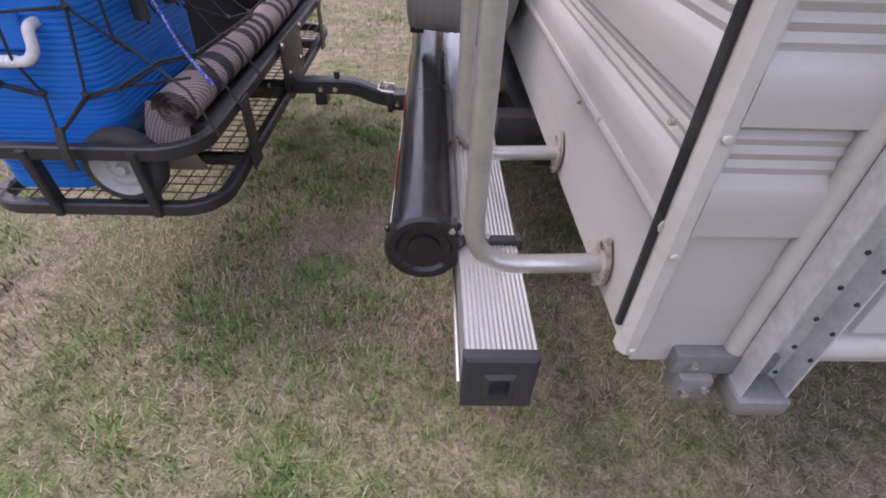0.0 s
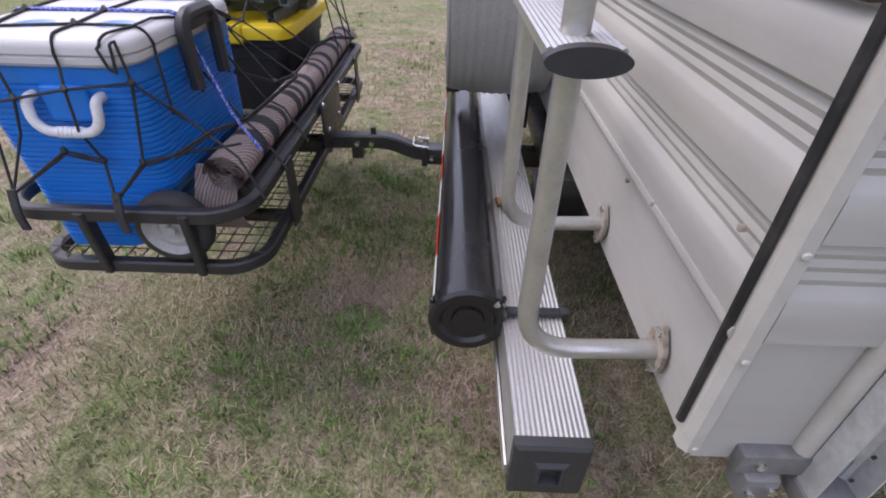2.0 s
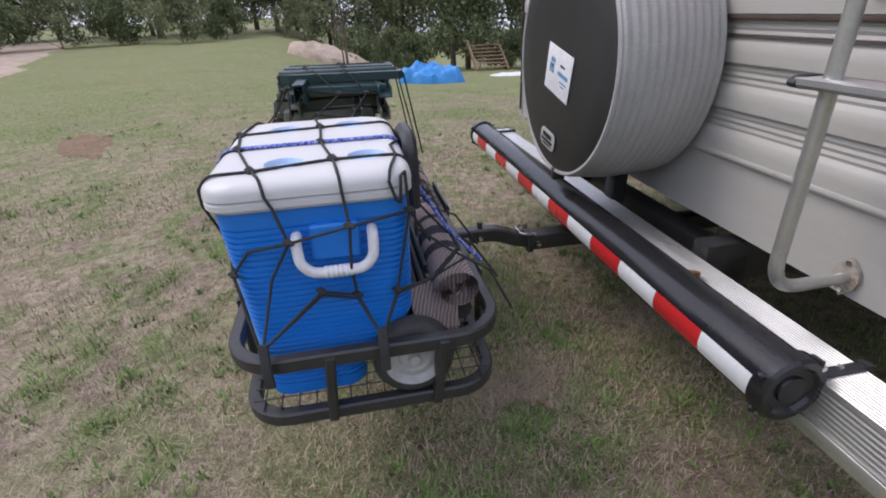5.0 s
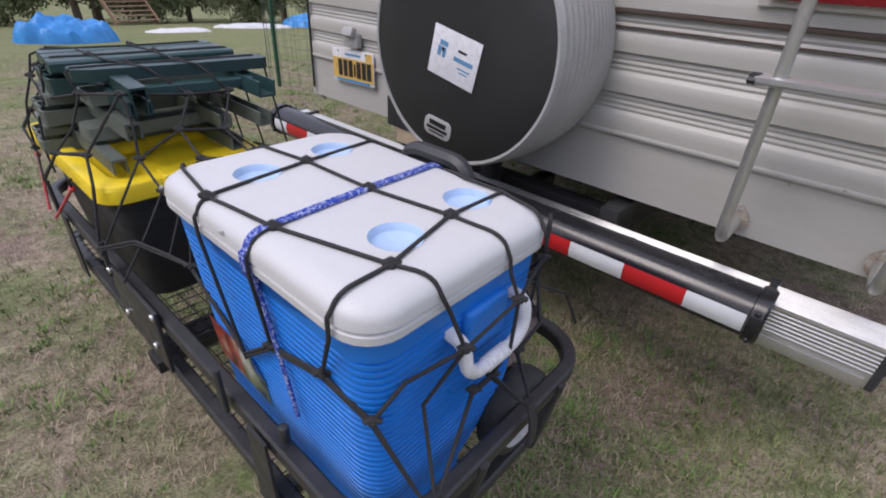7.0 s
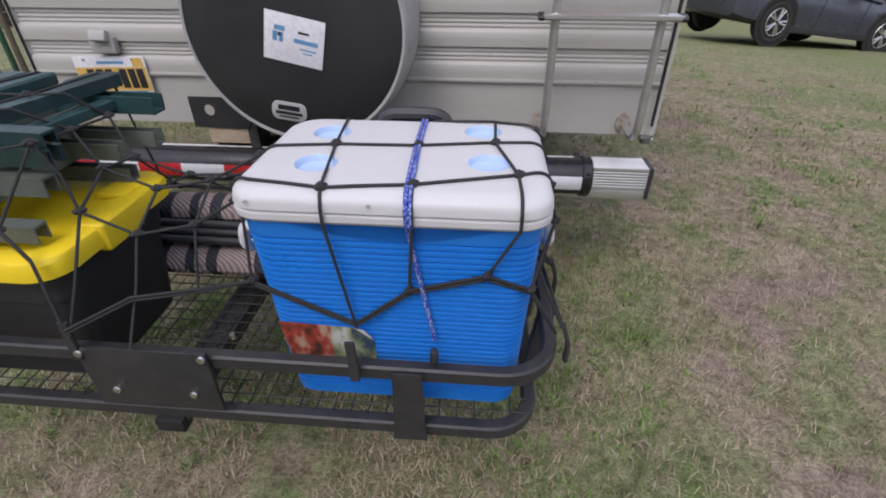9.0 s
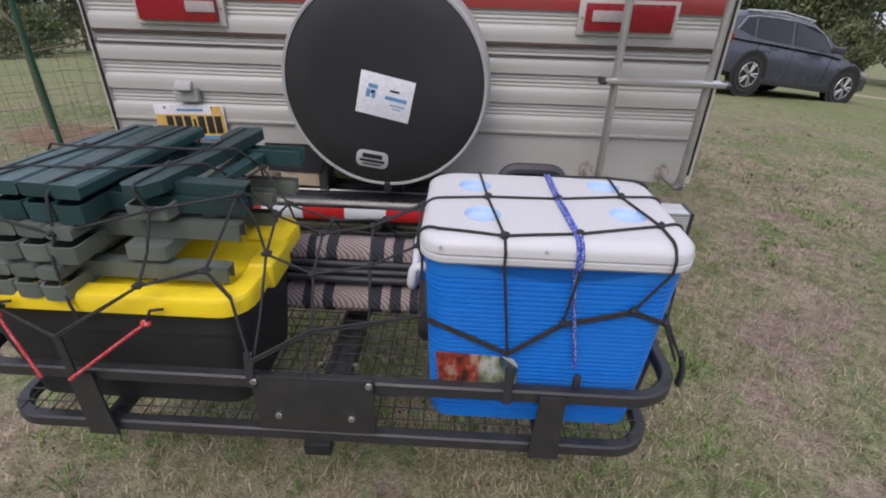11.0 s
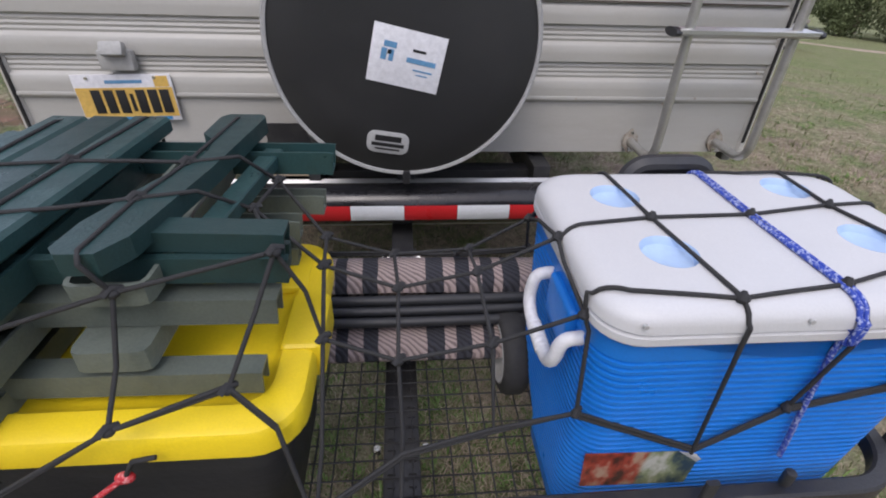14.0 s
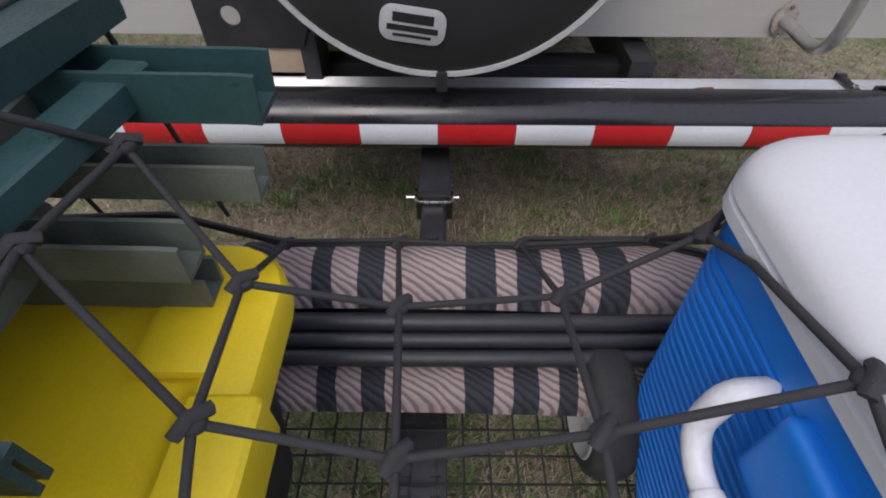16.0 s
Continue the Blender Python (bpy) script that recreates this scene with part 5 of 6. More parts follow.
def blade_material(name, lo, hi, trans=0.25):
    m, nt, b = nodes_of(name)
    geo = nt.nodes.new("ShaderNodeNewGeometry")
    c = ramp(nt, geo.outputs["Random Per Island"], [(0.0, lo), (1.0, hi)])
    nt.links.new(mix(nt, 0.5, c, ramp(nt, noise_node(nt, 2.5, 3), [(0.3, (0.7, 0.7, 0.7)), (0.7, (1.25, 1.2, 1.1))]), "MULTIPLY"), b.inputs["Base Color"])
    b.inputs["Roughness"].default_value = 0.85
    b.inputs["Specular IOR Level"].default_value = 0.12
    return m


def blades(name, spots, material, label):
    """spots: rows of x, y, heading, length, lean, width."""
    s = np.array(spots)
    n = len(s)
    x, y, h, ln, lean, w = s.T
    z = np.array([ground_z(a, b_) for a, b_ in zip(x, y)])
    dx, dy = np.cos(h), np.sin(h)
    out, up = np.sin(lean) * ln, np.cos(lean) * ln
    v = np.zeros((n, 5, 3))
    v[:, 0] = np.stack([x - dy * w, y + dx * w, z - 0.003], 1)
    v[:, 1] = np.stack([x + dy * w, y - dx * w, z - 0.003], 1)
    v[:, 2] = np.stack([x + dx * out * 0.4 - dy * w * 0.8, y + dy * out * 0.4 + dx * w * 0.8, z + up * 0.62 + 0.002], 1)
    v[:, 3] = np.stack([x + dx * out * 0.4 + dy * w * 0.8, y + dy * out * 0.4 - dx * w * 0.8, z + up * 0.62 + 0.002], 1)
    v[:, 4] = np.stack([x + dx * out, y + dy * out, z + up * 0.95 + 0.003], 1)
    base = np.arange(n)[:, None] * 5
    loops = np.concatenate([base + np.array([[0, 1, 3, 2]]), base + np.array([[2, 3, 4]])], 1).ravel()
    me = bpy.data.meshes.new(name)
    me.vertices.add(n * 5)
    me.vertices.foreach_set("co", v.ravel())
    me.loops.add(n * 7)
    me.loops.foreach_set("vertex_index", loops.astype(np.int32))
    me.polygons.add(n * 2)
    me.polygons.foreach_set("loop_start", (np.arange(n)[:, None] * 7 + np.array([[0, 4]])).ravel().astype(np.int32))
    me.polygons.foreach_set("loop_total", np.tile([4, 3], n).astype(np.int32))
    me.update()
    me.validate()
    me.materials.append(material)
    return tagged(new(name, me), label, "grass", kind="stuff")


rs = np.random.RandomState(11)


def scatter(n, near, far):
    """Places from near to far metres round the load, thinning outwards."""
    r = near + (far - near) * rs.rand(n) ** 1.25
    a = rs.rand(n) * 2 * math.pi
    return 0.35 + r * np.cos(a), -0.55 + r * np.sin(a)


dry, green_b = [], []
for n, near, far, k in ((125000, 0.0, 3.6, 1.0), (50000, 2.6, 9.0, 1.5)):
    xs, ys = scatter(n, near, far)
    for x, y in zip(xs, ys):
        g = noise.noise((x * 1.3, y * 1.3, 4.0)) + 0.6 * noise.noise((x * 4.5, y * 4.5, 9.0))
        u = rs.rand()
        if g + 0.9 * (u - 0.5) > 0.18:
            green_b.append((x, y, rs.rand() * 6.283, (0.014 + 0.024 * rs.rand()) * k, 0.25 + 0.9 * rs.rand(), (0.0010 + 0.0009 * rs.rand()) * k))
        elif g > -0.62:
            dry.append((x, y, rs.rand() * 6.283, (0.014 + 0.03 * rs.rand()) * k, 0.8 + 0.65 * rs.rand(), (0.0008 + 0.0007 * rs.rand()) * k))
tufts = []
xs, ys = scatter(1900, 0.2, 6.0)
for x, y in zip(xs, ys):
    if noise.noise((x * 0.9, y * 0.9, 6.0)) < 0.02:
        continue
    size = 0.3 + 0.7 * rs.rand() ** 2
    for k in range(int(44 * size) + 12):
        a = rs.rand() * 6.283
        d = 0.085 * size * rs.rand()
        tufts.append((x + d * math.cos(a), y + d * math.sin(a), a + 0.6 * (rs.rand() - 0.5), (0.018 + 0.036 * rs.rand()) * size, 0.35 + 1.0 * rs.rand(), 0.0013 + 0.0019 * rs.rand()))
blades("dry_grass", dry, blade_material("dry_blades", (0.22, 0.17, 0.12), (0.52, 0.435, 0.33)), "matted dry straw-coloured grass blades")
blades("green_grass", green_b, blade_material("green_blades", (0.10, 0.135, 0.045), (0.27, 0.31, 0.135)), "short mown green grass blades")
blades("weed_tuft", tufts, blade_material("tuft_blades", (0.085, 0.15, 0.04), (0.22, 0.33, 0.11)), "bright green weed tufts in the lawn")

# sandy lane and pale track
SAND = paint("sandy_soil", (0.40, 0.31, 0.25), (0.24, 0.19, 0.12), 0.95, grain=22, stain=1.6, amount=0.8, bump=0.6, spread=0.22, low=0.42, high=0.62)
LITTER = paint("leaf_litter", (0.2, 0.11, 0.07), (0.12, 0.1, 0.05), 0.95, grain=60, stain=5, amount=0.8, bump=0.8, low=0.4, high=0.6)


def lane(name, a, b, half, label, lift=0.014, mat=SAND):
    bm = bmesh.new()
    a, b = Vector(a), Vector(b)
    d = (b - a).normalized()
    s = Vector((-d.y, d.x))
    n = int((b - a).length / 0.22) + 1
    rows = []
    for i in range(n + 1):
        p = a.lerp(b, i / n)
        w0 = half * (1 + 0.30 * noise.noise((i * 0.09, 3, 1)) + 0.10 * noise.noise((i * 0.8, 3, 4)))
        w1 = half * (1 + 0.30 * noise.noise((i * 0.09, 8, 1)) + 0.10 * noise.noise((i * 0.8, 8, 4)))
        row = []
        for k in range(9):
            u = -w0 + (w0 + w1) * k / 8
            q = p + s * u
            row.append(bm.verts.new((q.x, q.y, ground_z(q.x, q.y) + (lift if 0 < k < 8 else -0.03))))
        rows.append(row)
    for r0, r1 in zip(rows, rows[1:]):
        for k in range(8):
            bm.faces.new((r0[k], r0[k + 1], r1[k + 1], r1[k]))
    return solo(name, bm, mat, label, "track", kind="structure", smooth=180)


lane("dirt_lane", (-0.5, -6.5), (-34, -18.8), 2.2, "bare sandy lane with ruts across the lawn")
lane("sand_track", (8.5, 14.0), (27, 2.5), 0.42, "pale sandy track beyond the car")


def patch(name, x, y, rx, ry, mat, label, seed, turn=0.0):
    """An irregular sheet lying on the turf, feathered at its outline."""
    bm = bmesh.new()
    prev, n = [bm.verts.new((x, y, ground_z(x, y) + 0.008))], 72
    for ringk in range(1, 9):
        row = []
        for k in range(n):
            a = 2 * math.pi * k / n
            edge = 1 + 0.35 * noise.noise((math.cos(a) * 1.6, math.sin(a) * 1.6, seed)) + 0.22 * noise.noise((math.cos(a) * 6, math.sin(a) * 6, seed + 5))
            q = Vector((math.cos(a) * rx, math.sin(a) * ry)) * edge * ringk / 8
            q.rotate(Matrix.Rotation(turn, 2))
            gx, gy = x + q.x, y + q.y
            row.append(bm.verts.new((gx, gy, ground_z(gx, gy) + (0.008 if ringk < 7 else -0.012) + 0.006 * noise.noise((gx * 12, gy * 12, seed)))))
        for k in range(n):
            m = (k + 1) % n
            bm.faces.new((prev[0], row[k], row[m]) if len(prev) == 1 else (prev[k], row[k], row[m], prev[m]))
        prev = row
    return solo(name, bm, mat, label, "ground patch", kind="structure", smooth=180)


patch("bare_patch", -3.95, -3.65, 0.75, 0.28, LITTER, "small bare soil patch with twigs in the lawn", 2.0, 0.4)
patch("leaf_patch", -3.2, 2.2, 0.8, 0.45, LITTER, "brown leaf litter round the sapling", 7.0, -0.3)

# ---- trees ----
BARK = paint("bark", (0.13, 0.1, 0.075), (0.06, 0.05, 0.04), 0.9, grain=60, stain=8, bump=0.8, stretch=(3, 3, 0.4))
# both leaf colours are lightened to carry the distance haze
LEAF_A = blade_material("leaves_dark_hazed", (0.075, 0.095, 0.045), (0.18, 0.215, 0.11))
LEAF_B = blade_material("leaves_light_hazed", (0.115, 0.135, 0.07), (0.26, 0.28, 0.16))


def leaf_mesh(rng, clumps, per, size, bm):
    for c, rad in clumps:
        for k in range(per):
            d = Vector((rng.gauss(0, 1), rng.gauss(0, 1), rng.gauss(0, 0.8)))
            p = c + d.normalized() * rad * (0.45 + 0.6 * rng.random())
            q = Euler((rng.random() * 6, rng.random() * 6, rng.random() * 6)).to_matrix()
            s = size * (0.6 + 0.8 * rng.random())
            bm.faces.new([bm.verts.new(p + q @ Vector(v)) for v in ((-s, 0, 0), (0, -s * 0.55, s * 0.15), (s, 0, 0), (0, s * 0.55, s * 0.15))])


def tree(name, h, spread, seed, leaf, label, low=0.25, bare=False, girth=0.02, size=0.11, per=70, boughs=16):
    rng = random.Random(seed)
    t = thing(name, (0, 0, 0), label, "tree")
    wood = bmesh.new()
    bend = [Vector((rng.gauss(0, 0.02) * h * k / 6, rng.gauss(0, 0.02) * h * k / 6, h * 0.9 * k / 6)) for k in range(7)]
    rr = h * girth
    for k in range(6):
        disc_a, disc_b = bend[k], bend[k + 1]
        v = disc_b - disc_a
        q = Vector((0, 0, 1)).rotation_difference(v.normalized()).to_matrix().to_4x4()
        bmesh.ops.create_cone(wood, cap_ends=True, segments=9, radius1=rr * (1 - k / 6.6), radius2=rr * (1 - (k + 1) / 6.6), depth=v.length, matrix=Matrix.Translation((disc_a + disc_b) / 2) @ q)
    clumps = []
    for k in range(boughs):
        s = low + (0.97 - low) * k / (boughs - 1)
        i = min(5, int(s * 6))
        a = bend[i].lerp(bend[i + 1], s * 6 - i)
        ang = k * 2.4 + rng.random()
        reach = spread * (0.5 + 0.6 * rng.random()) * (1.1 - 0.75 * s)
        e = a + Vector((math.cos(ang) * reach, math.sin(ang) * reach, reach * (0.25 + 0.5 * rng.random())))
        tube([a, a.lerp(e, 0.5) + Vector((0, 0, -0.06 * reach)), e], rr * 0.16 * (1.2 - s) + 0.006, 5, wood)
        clumps += [(e, spread * 0.3 * (0.7 + 0.6 * rng.random())), (a.lerp(e, 0.55), spread * 0.26)]
        if bare:
            for j in range(3):
                m_ = a.lerp(e, 0.4 + 0.2 * j)
                tube([m_, m_ + Vector((rng.gauss(0, 0.2), rng.gauss(0, 0.2), 0.2)) * reach], 0.004, 4, wood)
    part("trunk", wood, BARK, t, "grey-brown bark")
    if per:
        lv = bmesh.new()
        leaf_mesh(rng, clumps, per, size, lv)
        part("crown", lv, leaf, t, smooth=0)
    return t


kinds = [tree("tree", 9.5, 3.4, 1, LEAF_A, "tall leafy tree at the edge of the woods", 0.12, size=0.12, per=170, boughs=24), tree("tree", 8.0, 3.0, 2, LEAF_B, "leafy tree with haze-paled green crown at woods edge", 0.1, size=0.115, per=170, boughs=22), tree("tree", 11.0, 3.0, 3, LEAF_A, "tall dark tree with bare lower trunk", 0.28, size=0.12, per=170, boughs=22), tree("bush", 2.6, 1.8, 4, LEAF_B, "rounded green bush below the trees", 0.05, size=0.07, per=190, boughs=14, girth=0.012), tree("bush", 2.0, 1.6, 7, LEAF_A, "low dark green shrub below the trees", 0.05, size=0.065, per=190, boughs=14, girth=0.012)]
rng = random.Random(21)
spots = []
for i in range(64):
    a = 2 * math.pi * (i + rng.random() * 0.7) / 64
    r = 30 + 10 * rng.random()
    if -2.75 < a - 2 * math.pi < -2.45:
        r += 5
    spots.append((i % 3, r, a))
for i in range(70):
    a = 2 * math.pi * (i + rng.random() * 0.8) / 70
    spots.append((3 + i % 2, 27.5 + 5 * rng.random(), a))
for i in range(44):
    a = radians((5 + 78 * (i + rng.random() * 0.7) / 22) if i < 22 else (128 + 104 * (i - 22 + rng.random() * 0.7) / 22))
    spots.append((i % 3, 41 + 7 * rng.random(), a))
used = set()
for k, r, a in spots:
    x, y = r * math.cos(a), r * math.sin(a)
    m = pose(x, y, ground_z(x, y) - 0.1, 0, 0, rng.random() * 360)
    if k in used:
        copy_thing(kinds[k], m)
    else:
        used.add(k)
        kinds[k].matrix_basis = m
for x, y, h, sp, sd, per in ((-3.58, 2.39, 2.6, 0.8, 31, 5), (-7.3, -0.9, 2.6, 0.5, 32, 14), (-15.5, -0.9, 3.0, 0.7, 33, 14)):
    s = tree("sapling", h, sp, sd, LEAF_B, "thin young fruit tree with sparse leaves", 0.3, True, 0.011, 0.035, per, 9)
    s.location = (x, y, ground_z(x, y) - 0.02)

# wire guard round the sapling
GREEN_POST = paint("green_steel_post", (0.02, 0.09, 0.05), (0.03, 0.05, 0.03), 0.5)
WIRE = paint("fence_wire", (0.1, 0.12, 0.1), (0.06, 0.07, 0.06), 0.5, 0.5)
guard = thing("tree_guard_fence", (-3.5, 2.1, ground_z(-3.5, 2.1)), "welded wire guard on green posts round a sapling", "fence")
GC, GR = Vector((-3.55, 2.15)), 0.95
wire = bmesh.new()
for k in range(48):
    a = 2 * math.pi * k / 48
    x, y = GC.x + GR * math.cos(a), GC.y + GR * math.sin(a)
    tube([(x, y, ground_z(x, y)), (x, y, ground_z(x, y) + 1.5)], 0.0016, 4, wire)
for k in range(13):
    tube([(GC.x + GR * math.cos(a), GC.y + GR * math.sin(a), ground_z(GC.x, GC.y) + 0.06 + 0.12 * k) for a in np.linspace(0, 2 * math.pi, 41)], 0.0016, 4, wire)
part("wire_mesh", wire, WIRE, guard, "thin green welded wire", smooth=0)
for x, y in ((-2.78, 1.50), (-3.62, 1.20), (-4.45, 2.45), (-3.0, 2.95)):
    part("post", sweep([(x, y, ground_z(x, y) - 0.05), (x + 0.02, y, ground_z(x, y) + 1.75)], rect(0.035, 0.03, 0.006)), GREEN_POST, guard)

# ---- tarps, sheets, timber, mound ----
TARP = paint("blue_tarp", (0.03, 0.25, 0.6), (0.02, 0.16, 0.45), 0.4, grain=20, stain=5, amount=0.5, bump=0.3)
SHEET = paint("white_sheeting", (0.62, 0.62, 0.62), (0.45, 0.44, 0.42), 0.6, grain=15, stain=3, bump=0.4)
TIMBER = paint("weathered_timber", (0.25, 0.16, 0.1), (0.14, 0.1, 0.07), 0.85, grain=30, stain=6, bump=0.5)


def mound(name, x, y, lx, ly, h, mat, label, cat, seed, rough=0.12, turn=0.0, flat=2.2):
    bm = bmesh.new()
    n = 34
    g = []
    for i in range(n + 1):
        row = []
        for j in range(n + 1):
            u, v = 2 * i / n - 1, 2 * j / n - 1
            e = max(abs(u) ** 3 + abs(v) ** 3, 0) ** (1 / 3)
            f = max(0.0, 1 - e ** flat)
            p = Vector((u * lx / 2, v * ly / 2))
            p.rotate(Matrix.Rotation(turn, 2))
            k = 1 + 0.12 * noise.noise((u * 2, v * 2, seed))
            px, py = x + p.x * k, y + p.y * k
            zz = ground_z(px, py) + h * f ** 0.5 + h * rough * noise.noise((u * 3.5, v * 3.5, seed)) + h * rough * 0.5 * abs(noise.noise((u * 9, v * 9, seed + 3)))
            row.append(bm.verts.new((px, py, zz if e < 0.98 else ground_z(px, py) - 0.02)))
        g.append(row)
    for i in range(n):
        for j in range(n):
            bm.faces.new((g[i][j], g[i + 1][j], g[i + 1][j + 1], g[i][j + 1]))
    return solo(name, bm, mat, label, cat, smooth=50)


mound("tarp", -12.2, 1.35, 1.3, 1.8, 0.42, TARP, "crumpled blue tarp over a low pile on grass", "tarp", 3, 0.5)
mound("tarp", -19.5, 12.6, 2.0, 3.2, 0.55, TARP, "blue tarp spread over goods on the lawn", "tarp", 7)
mound("white_sheet", -16.2, 5.2, 1.5, 1.8, 0.10, SHEET, "white sheet spread flat on the lawn", "sheet", 11, 0.4)
mound("white_sheet", -19.0, 9.2, 2.0, 2.9, 0.14, SHEET, "white sheet with boards lying on the lawn", "sheet", 12, 0.5)
mound("soil_heap", -20, -1.2, 3.2, 3.6, 0.7, SAND, "low heap of bare brown soil", "soil heap", 15, 0.2, flat=1.3)
mound("tarp", -19.0, -17.2, 1.6, 2.4, 0.85, TARP, "blue tarp draped over a timber stack", "tarp", 19, 0.45, flat=4.0)
stack = thing("timber_stack", (-15.9, -15.6, ground_z(-15.9, -15.6)), "stack of weathered boards beside the sandy lane", "timber stack")
for k in range(6):
    part("board", box(-16.2 + 0.03 * (k % 3), -15.7, -16.2, -15.0 + 0.06 * (k % 2), ground_z(-16, -15.6) + 0.12 * k, ground_z(-16, -15.6) + 0.11 + 0.12 * k, 0.01), TIMBER, stack)
steps = thing("wooden_steps", (-25, 7, ground_z(-25, 7)), "brown wooden steps far across the lawn", "steps")
gz_ = ground_z(-25, 7)
for k in range(7):
    part("tread", box(-25.6 - 0.26 * k, -25.3 - 0.26 * k, 6.2, 7.9, gz_ + 0.17 * k + 0.13, gz_ + 0.17 * k + 0.17, 0.005), TIMBER, steps)
for yy in (6.15, 7.9):
    part("stringer", sweep([(-25.2, yy, gz_), (-27.4, yy, gz_ + 1.35)], rect(0.06, 0.28)), TIMBER, steps)

# ---- parked car ----
CARP = paint("grey_car_paint", (0.075, 0.08, 0.095), (0.06, 0.062, 0.07), 0.28, 0.35, grain=700, stain=2, amount=0.3, bump=0.02)
GLASS_D, nt, b = nodes_of("tinted_glass")
b.inputs["Base Color"].default_value, b.inputs["Roughness"].default_value, b.inputs["Specular IOR Level"].default_value = (0.01, 0.011, 0.013, 1), 0.1, 0.35
w1, w2 = Vector((5.6, 7.95)), Vector((8.05, 8.82))
u = (w2 - w1).normalized()
mid_ = (w1 + w2) / 2 + Vector((-u.y, u.x)) * 0.78
cz = (ground_z(*w1) + ground_z(*w2)) / 2
slope = math.degrees(math.atan2(ground_z(*w1) - ground_z(*w2), (w2 - w1).length))
CM = pose(mid_.x, mid_.y, cz, 0, slope + 2.6, math.degrees(math.atan2(u.y, u.x)))
car = thing("suv", (mid_.x, mid_.y, cz), "dark grey compact estate car parked on the grass", "car")
HL = 1.32
CB = CM @ Matrix.Diagonal((1, 1, 0.89, 1))


def car_sections(st, cabin=False):
    out = []
    for x, zlo, zhi, wlo, whi in st:
        pts = []
        for s in (-1, 1):
            col = [(wlo * 0.9, zlo), (wlo, zlo + 0.1 * (zhi - zlo)), (wlo * 1.0, zlo + 0.55 * (zhi - zlo)), (whi * 0.985, zlo + 0.85 * (zhi - zlo)), (whi * 0.9, zhi)]
            if cabin:
                h = zhi - zlo
                col = [(wlo, zlo), (wlo + (whi - wlo) * 0.33, zlo + 0.3 * h), (wlo + (whi - wlo) * 0.67, zlo + 0.6 * h), (whi, zlo + 0.9 * h), (whi * 0.88, zhi)]
            pts += [(x, s * a, z) for a, z in (col if s < 0 else col[::-1])]
        out.append([CB @ Vector(p) for p in pts])
    return out


body = [(-2.28, 0.52, 0.80, 0.62, 0.60), (-2.22, 0.40, 1.02, 0.80, 0.76), (-2.0, 0.33, 1.10, 0.885, 0.82), (-1.4, 0.28, 1.08, 0.91, 0.84), (-0.4, 0.27, 1.06, 0.91, 0.85), (0.6, 0.27, 1.04, 0.91, 0.84), (1.15, 0.28, 1.00, 0.90, 0.80), (1.7, 0.30, 0.93, 0.88, 0.74), (2.1, 0.34, 0.83, 0.80, 0.66), (2.27, 0.42, 0.70, 0.62, 0.55)]
part("body", loft(car_sections(body)), CARP, car, smooth=35)
cab = [(-2.12, 1.06, 1.10, 0.80, 0.78), (-1.9, 1.03, 1.46, 0.83, 0.68), (-1.5, 1.03, 1.58, 0.84, 0.66), (-0.7, 1.03, 1.64, 0.84, 0.66), (0.1, 1.02, 1.60, 0.84, 0.66), (0.6, 1.01, 1.42, 0.82, 0.68), (1.15, 0.98, 1.03, 0.78, 0.74)]
part("cabin", loft(car_sections(cab, True)), CARP, car, smooth=35)


def pane(pts, name="window"):
    bm = bmesh.new()
    bm.faces.new([bm.verts.new(CB @ Vector(p)) for p in pts])
    return part(name, bm, GLASS_D, car, "dark tinted window", smooth=0)


def side_pt(x, z, s):
    """A point just off the cabin's side."""
    for a, b in zip(cab, cab[1:]):
        if a[0] <= x <= b[0]:
            f = (x - a[0]) / (b[0] - a[0])
            lo, hi, wl, wh_ = [a[k] + (b[k] - a[k]) * f for k in (1, 2, 3, 4)]
            return (x, s * (wl + (wh_ - wl) * min(1.0, (z - lo) / (0.9 * (hi - lo))) + 0.010), z)


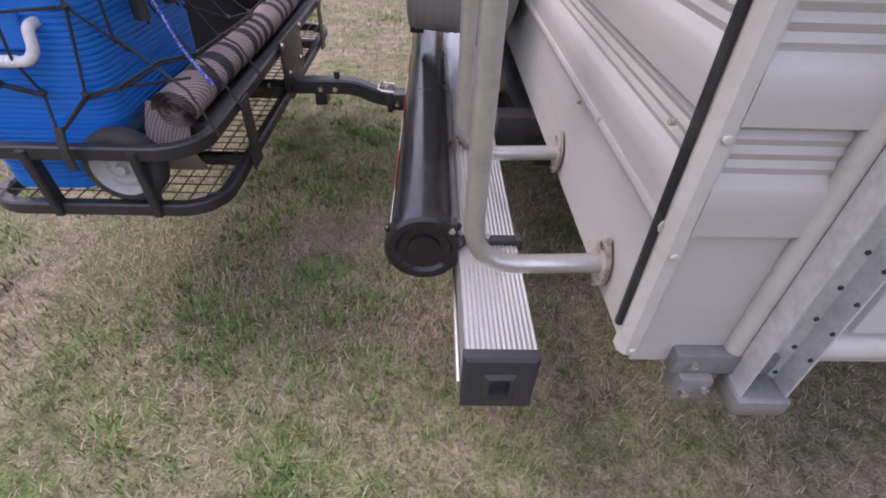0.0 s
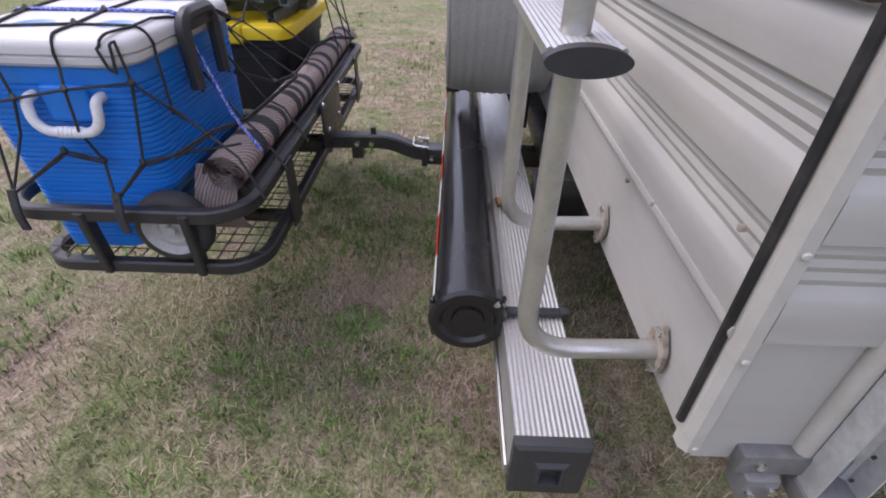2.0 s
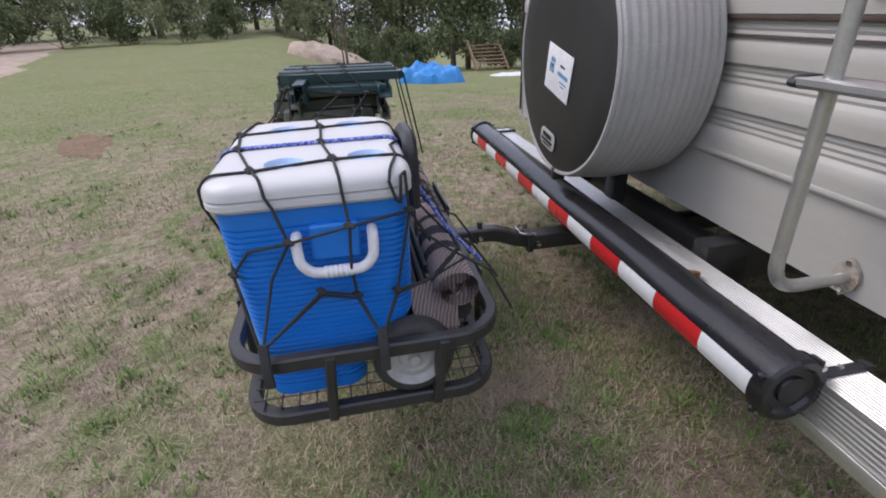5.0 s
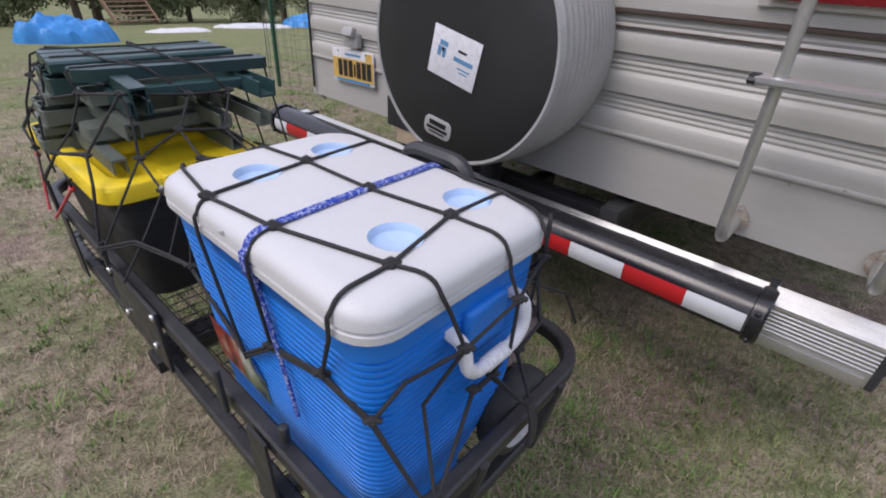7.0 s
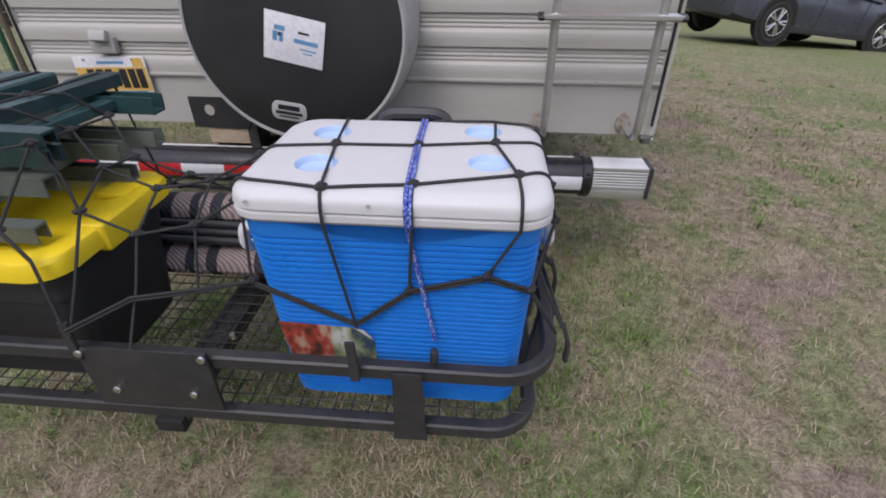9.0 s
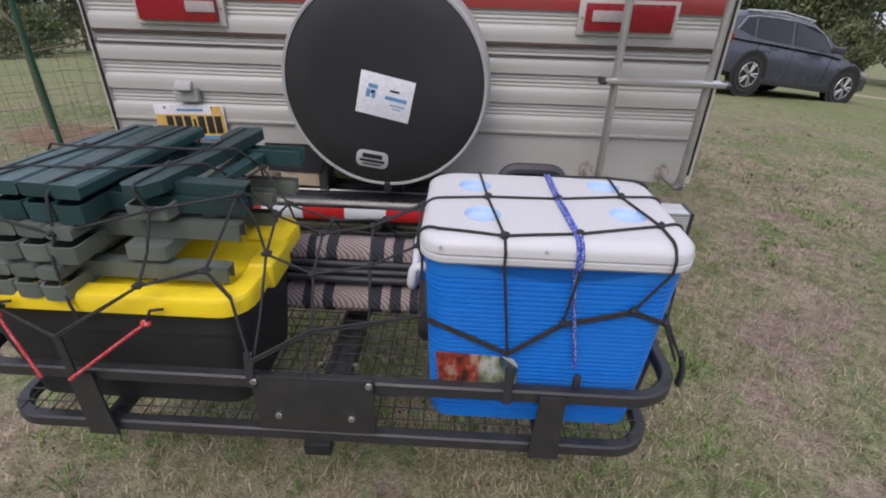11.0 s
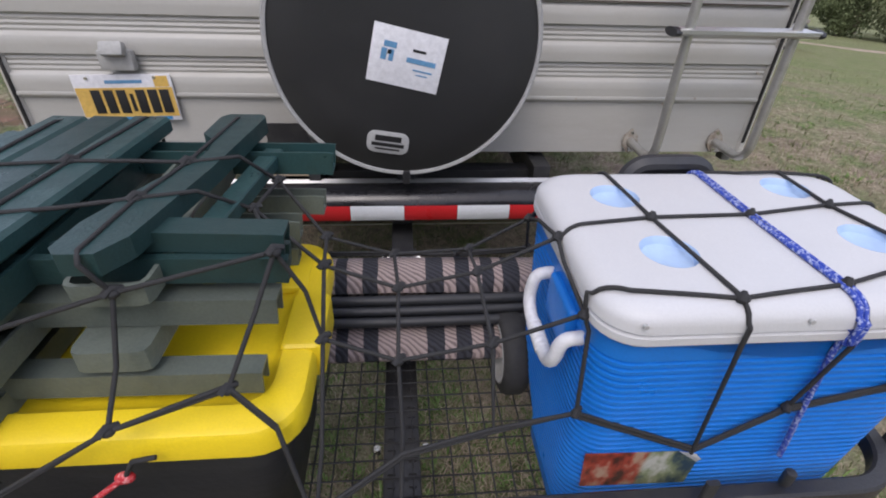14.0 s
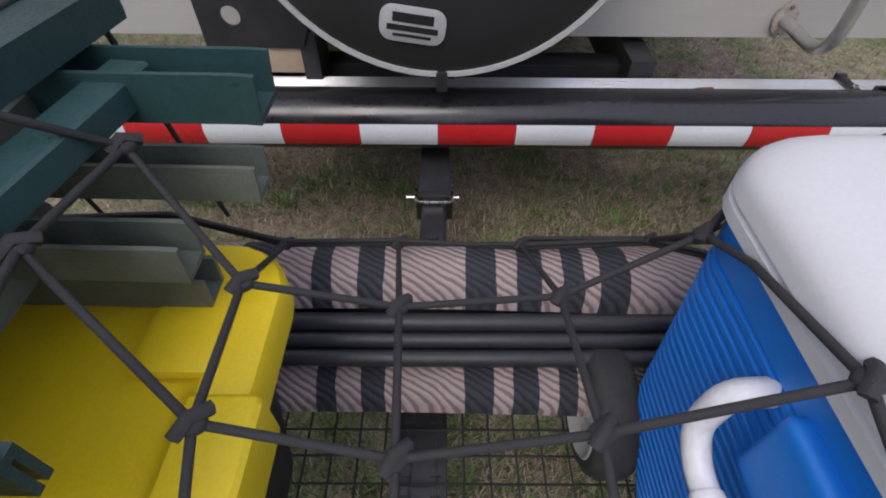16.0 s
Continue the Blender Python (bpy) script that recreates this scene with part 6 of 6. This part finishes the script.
for s in (-1, 1):
    for quad in (((-1.80, 1.22), (-1.42, 1.12), (-1.40, 1.47), (-1.58, 1.44)), ((-1.36, 1.11), (-0.90, 1.10), (-0.46, 1.09), (-0.45, 1.52), (-0.9, 1.51), (-1.33, 1.48)), ((-0.38, 1.09), (0.15, 1.08), (0.74, 1.07), (0.42, 1.38), (0.14, 1.48), (-0.37, 1.52))):
        pane([side_pt(x, z, s) for x, z in quad])
    part("window_trim", tube([CB @ Vector(side_pt(x, z, s)) for x, z in ((-1.84, 1.21), (-1.62, 1.46), (-1.36, 1.51), (-0.9, 1.54), (-0.4, 1.55), (0.14, 1.51), (0.44, 1.40), (0.80, 1.055))], 0.009, 6), ALU_TUBE, car, "bright window trim")
    part("roof_rail", tube([CB @ Vector(p) for p in ((-1.6, s * 0.60, 1.58), (-0.7, s * 0.61, 1.67), (0.15, s * 0.60, 1.62))], 0.018, 8), ALU_TUBE, car)
    part("tail_lamp", box(-2.2, -1.93, s * 0.80 - 0.05, s * 0.80 + 0.05, 0.96, 1.10, 0.02, m=CB), LAMP_RED, car)
    part("headlamp", box(1.95, 2.2, s * 0.66 - 0.06, s * 0.66 + 0.06, 0.68, 0.78, 0.02, m=CB), LAMP_CLEAR, car)
    part("mirror", box(0.55, 0.72, s * 0.97 - 0.1, s * 0.97 + 0.1, 1.06, 1.2, 0.04, m=CB), CARP, car)
    part("sill", box(-1.0, 0.95, s * 0.90 - 0.02, s * 0.90 + 0.02, 0.24, 0.36, 0.015, m=CB), BLACK_CAP, car)
    for x in (-0.95, 0.05):
        part("door_handle", box(x - 0.1, x + 0.1, s * 0.915 - 0.012, s * 0.915 + 0.012, 0.93, 0.96, 0.008, m=CB), CARP, car)
    for x in (-0.42, 0.62, -1.36):
        part("door_seam", box(x - 0.004, x + 0.004, s * 0.912 - 0.003, s * 0.912 + 0.003, 0.38, 1.02, m=CB), INK_AND_GAP, car)
    for x in (-HL, HL):
        c = CM @ Vector((x, s * 0.80, 0.35))
        ax = CM.to_3x3() @ Vector((0, s, 0))
        part("wheel_arch", lathe(CM @ Vector((x, s * 0.905, 0.36)), ax, [(0.36, 0.004), (0.43, 0.008), (0.43, -0.02)], 32), BLACK_CAP, car)
        # black disc paints the shade of the wheel well on the closed body
        part("arch_shade", disc(CM @ Vector((x, s * 0.875, 0.36)), ax, 0.39, 0.075, 28), INK_AND_GAP, car)
        wh = part("wheel", lathe(c, ax, [(0.22, 0.105), (0.31, 0.118), (0.345, 0.09), (0.352, 0.0), (0.345, -0.09), (0.3, -0.1), (0, -0.1)], 32), RUBBER, car)
        part("rim", lathe(c, ax, [(0.225, 0.118), (0.215, 0.122), (0.20, 0.10), (0.19, 0.05), (0, 0.05)], 28), BLACK_CAP, wh)
        sp = bmesh.new()
        for k in range(10):
            a = 2 * math.pi * (k // 2) / 5 + (0.16 if k % 2 else -0.16)
            side = CM.to_3x3() @ Vector((math.cos(a), 0, math.sin(a)))
            tube([c + ax * 0.115 + side * 0.03, c + ax * 0.118 + side * 0.215], 0.016, 6, sp)
        lathe(c, ax, [(0.228, 0.112), (0.222, 0.124), (0.21, 0.118)], 28, sp)
        part("spokes", sp, ALU, wh, "bright alloy spokes")
pane([(0.64, -0.62, 1.425), (0.64, 0.62, 1.425), (1.12, 0.70, 1.07), (1.12, -0.70, 1.07)], "windscreen")
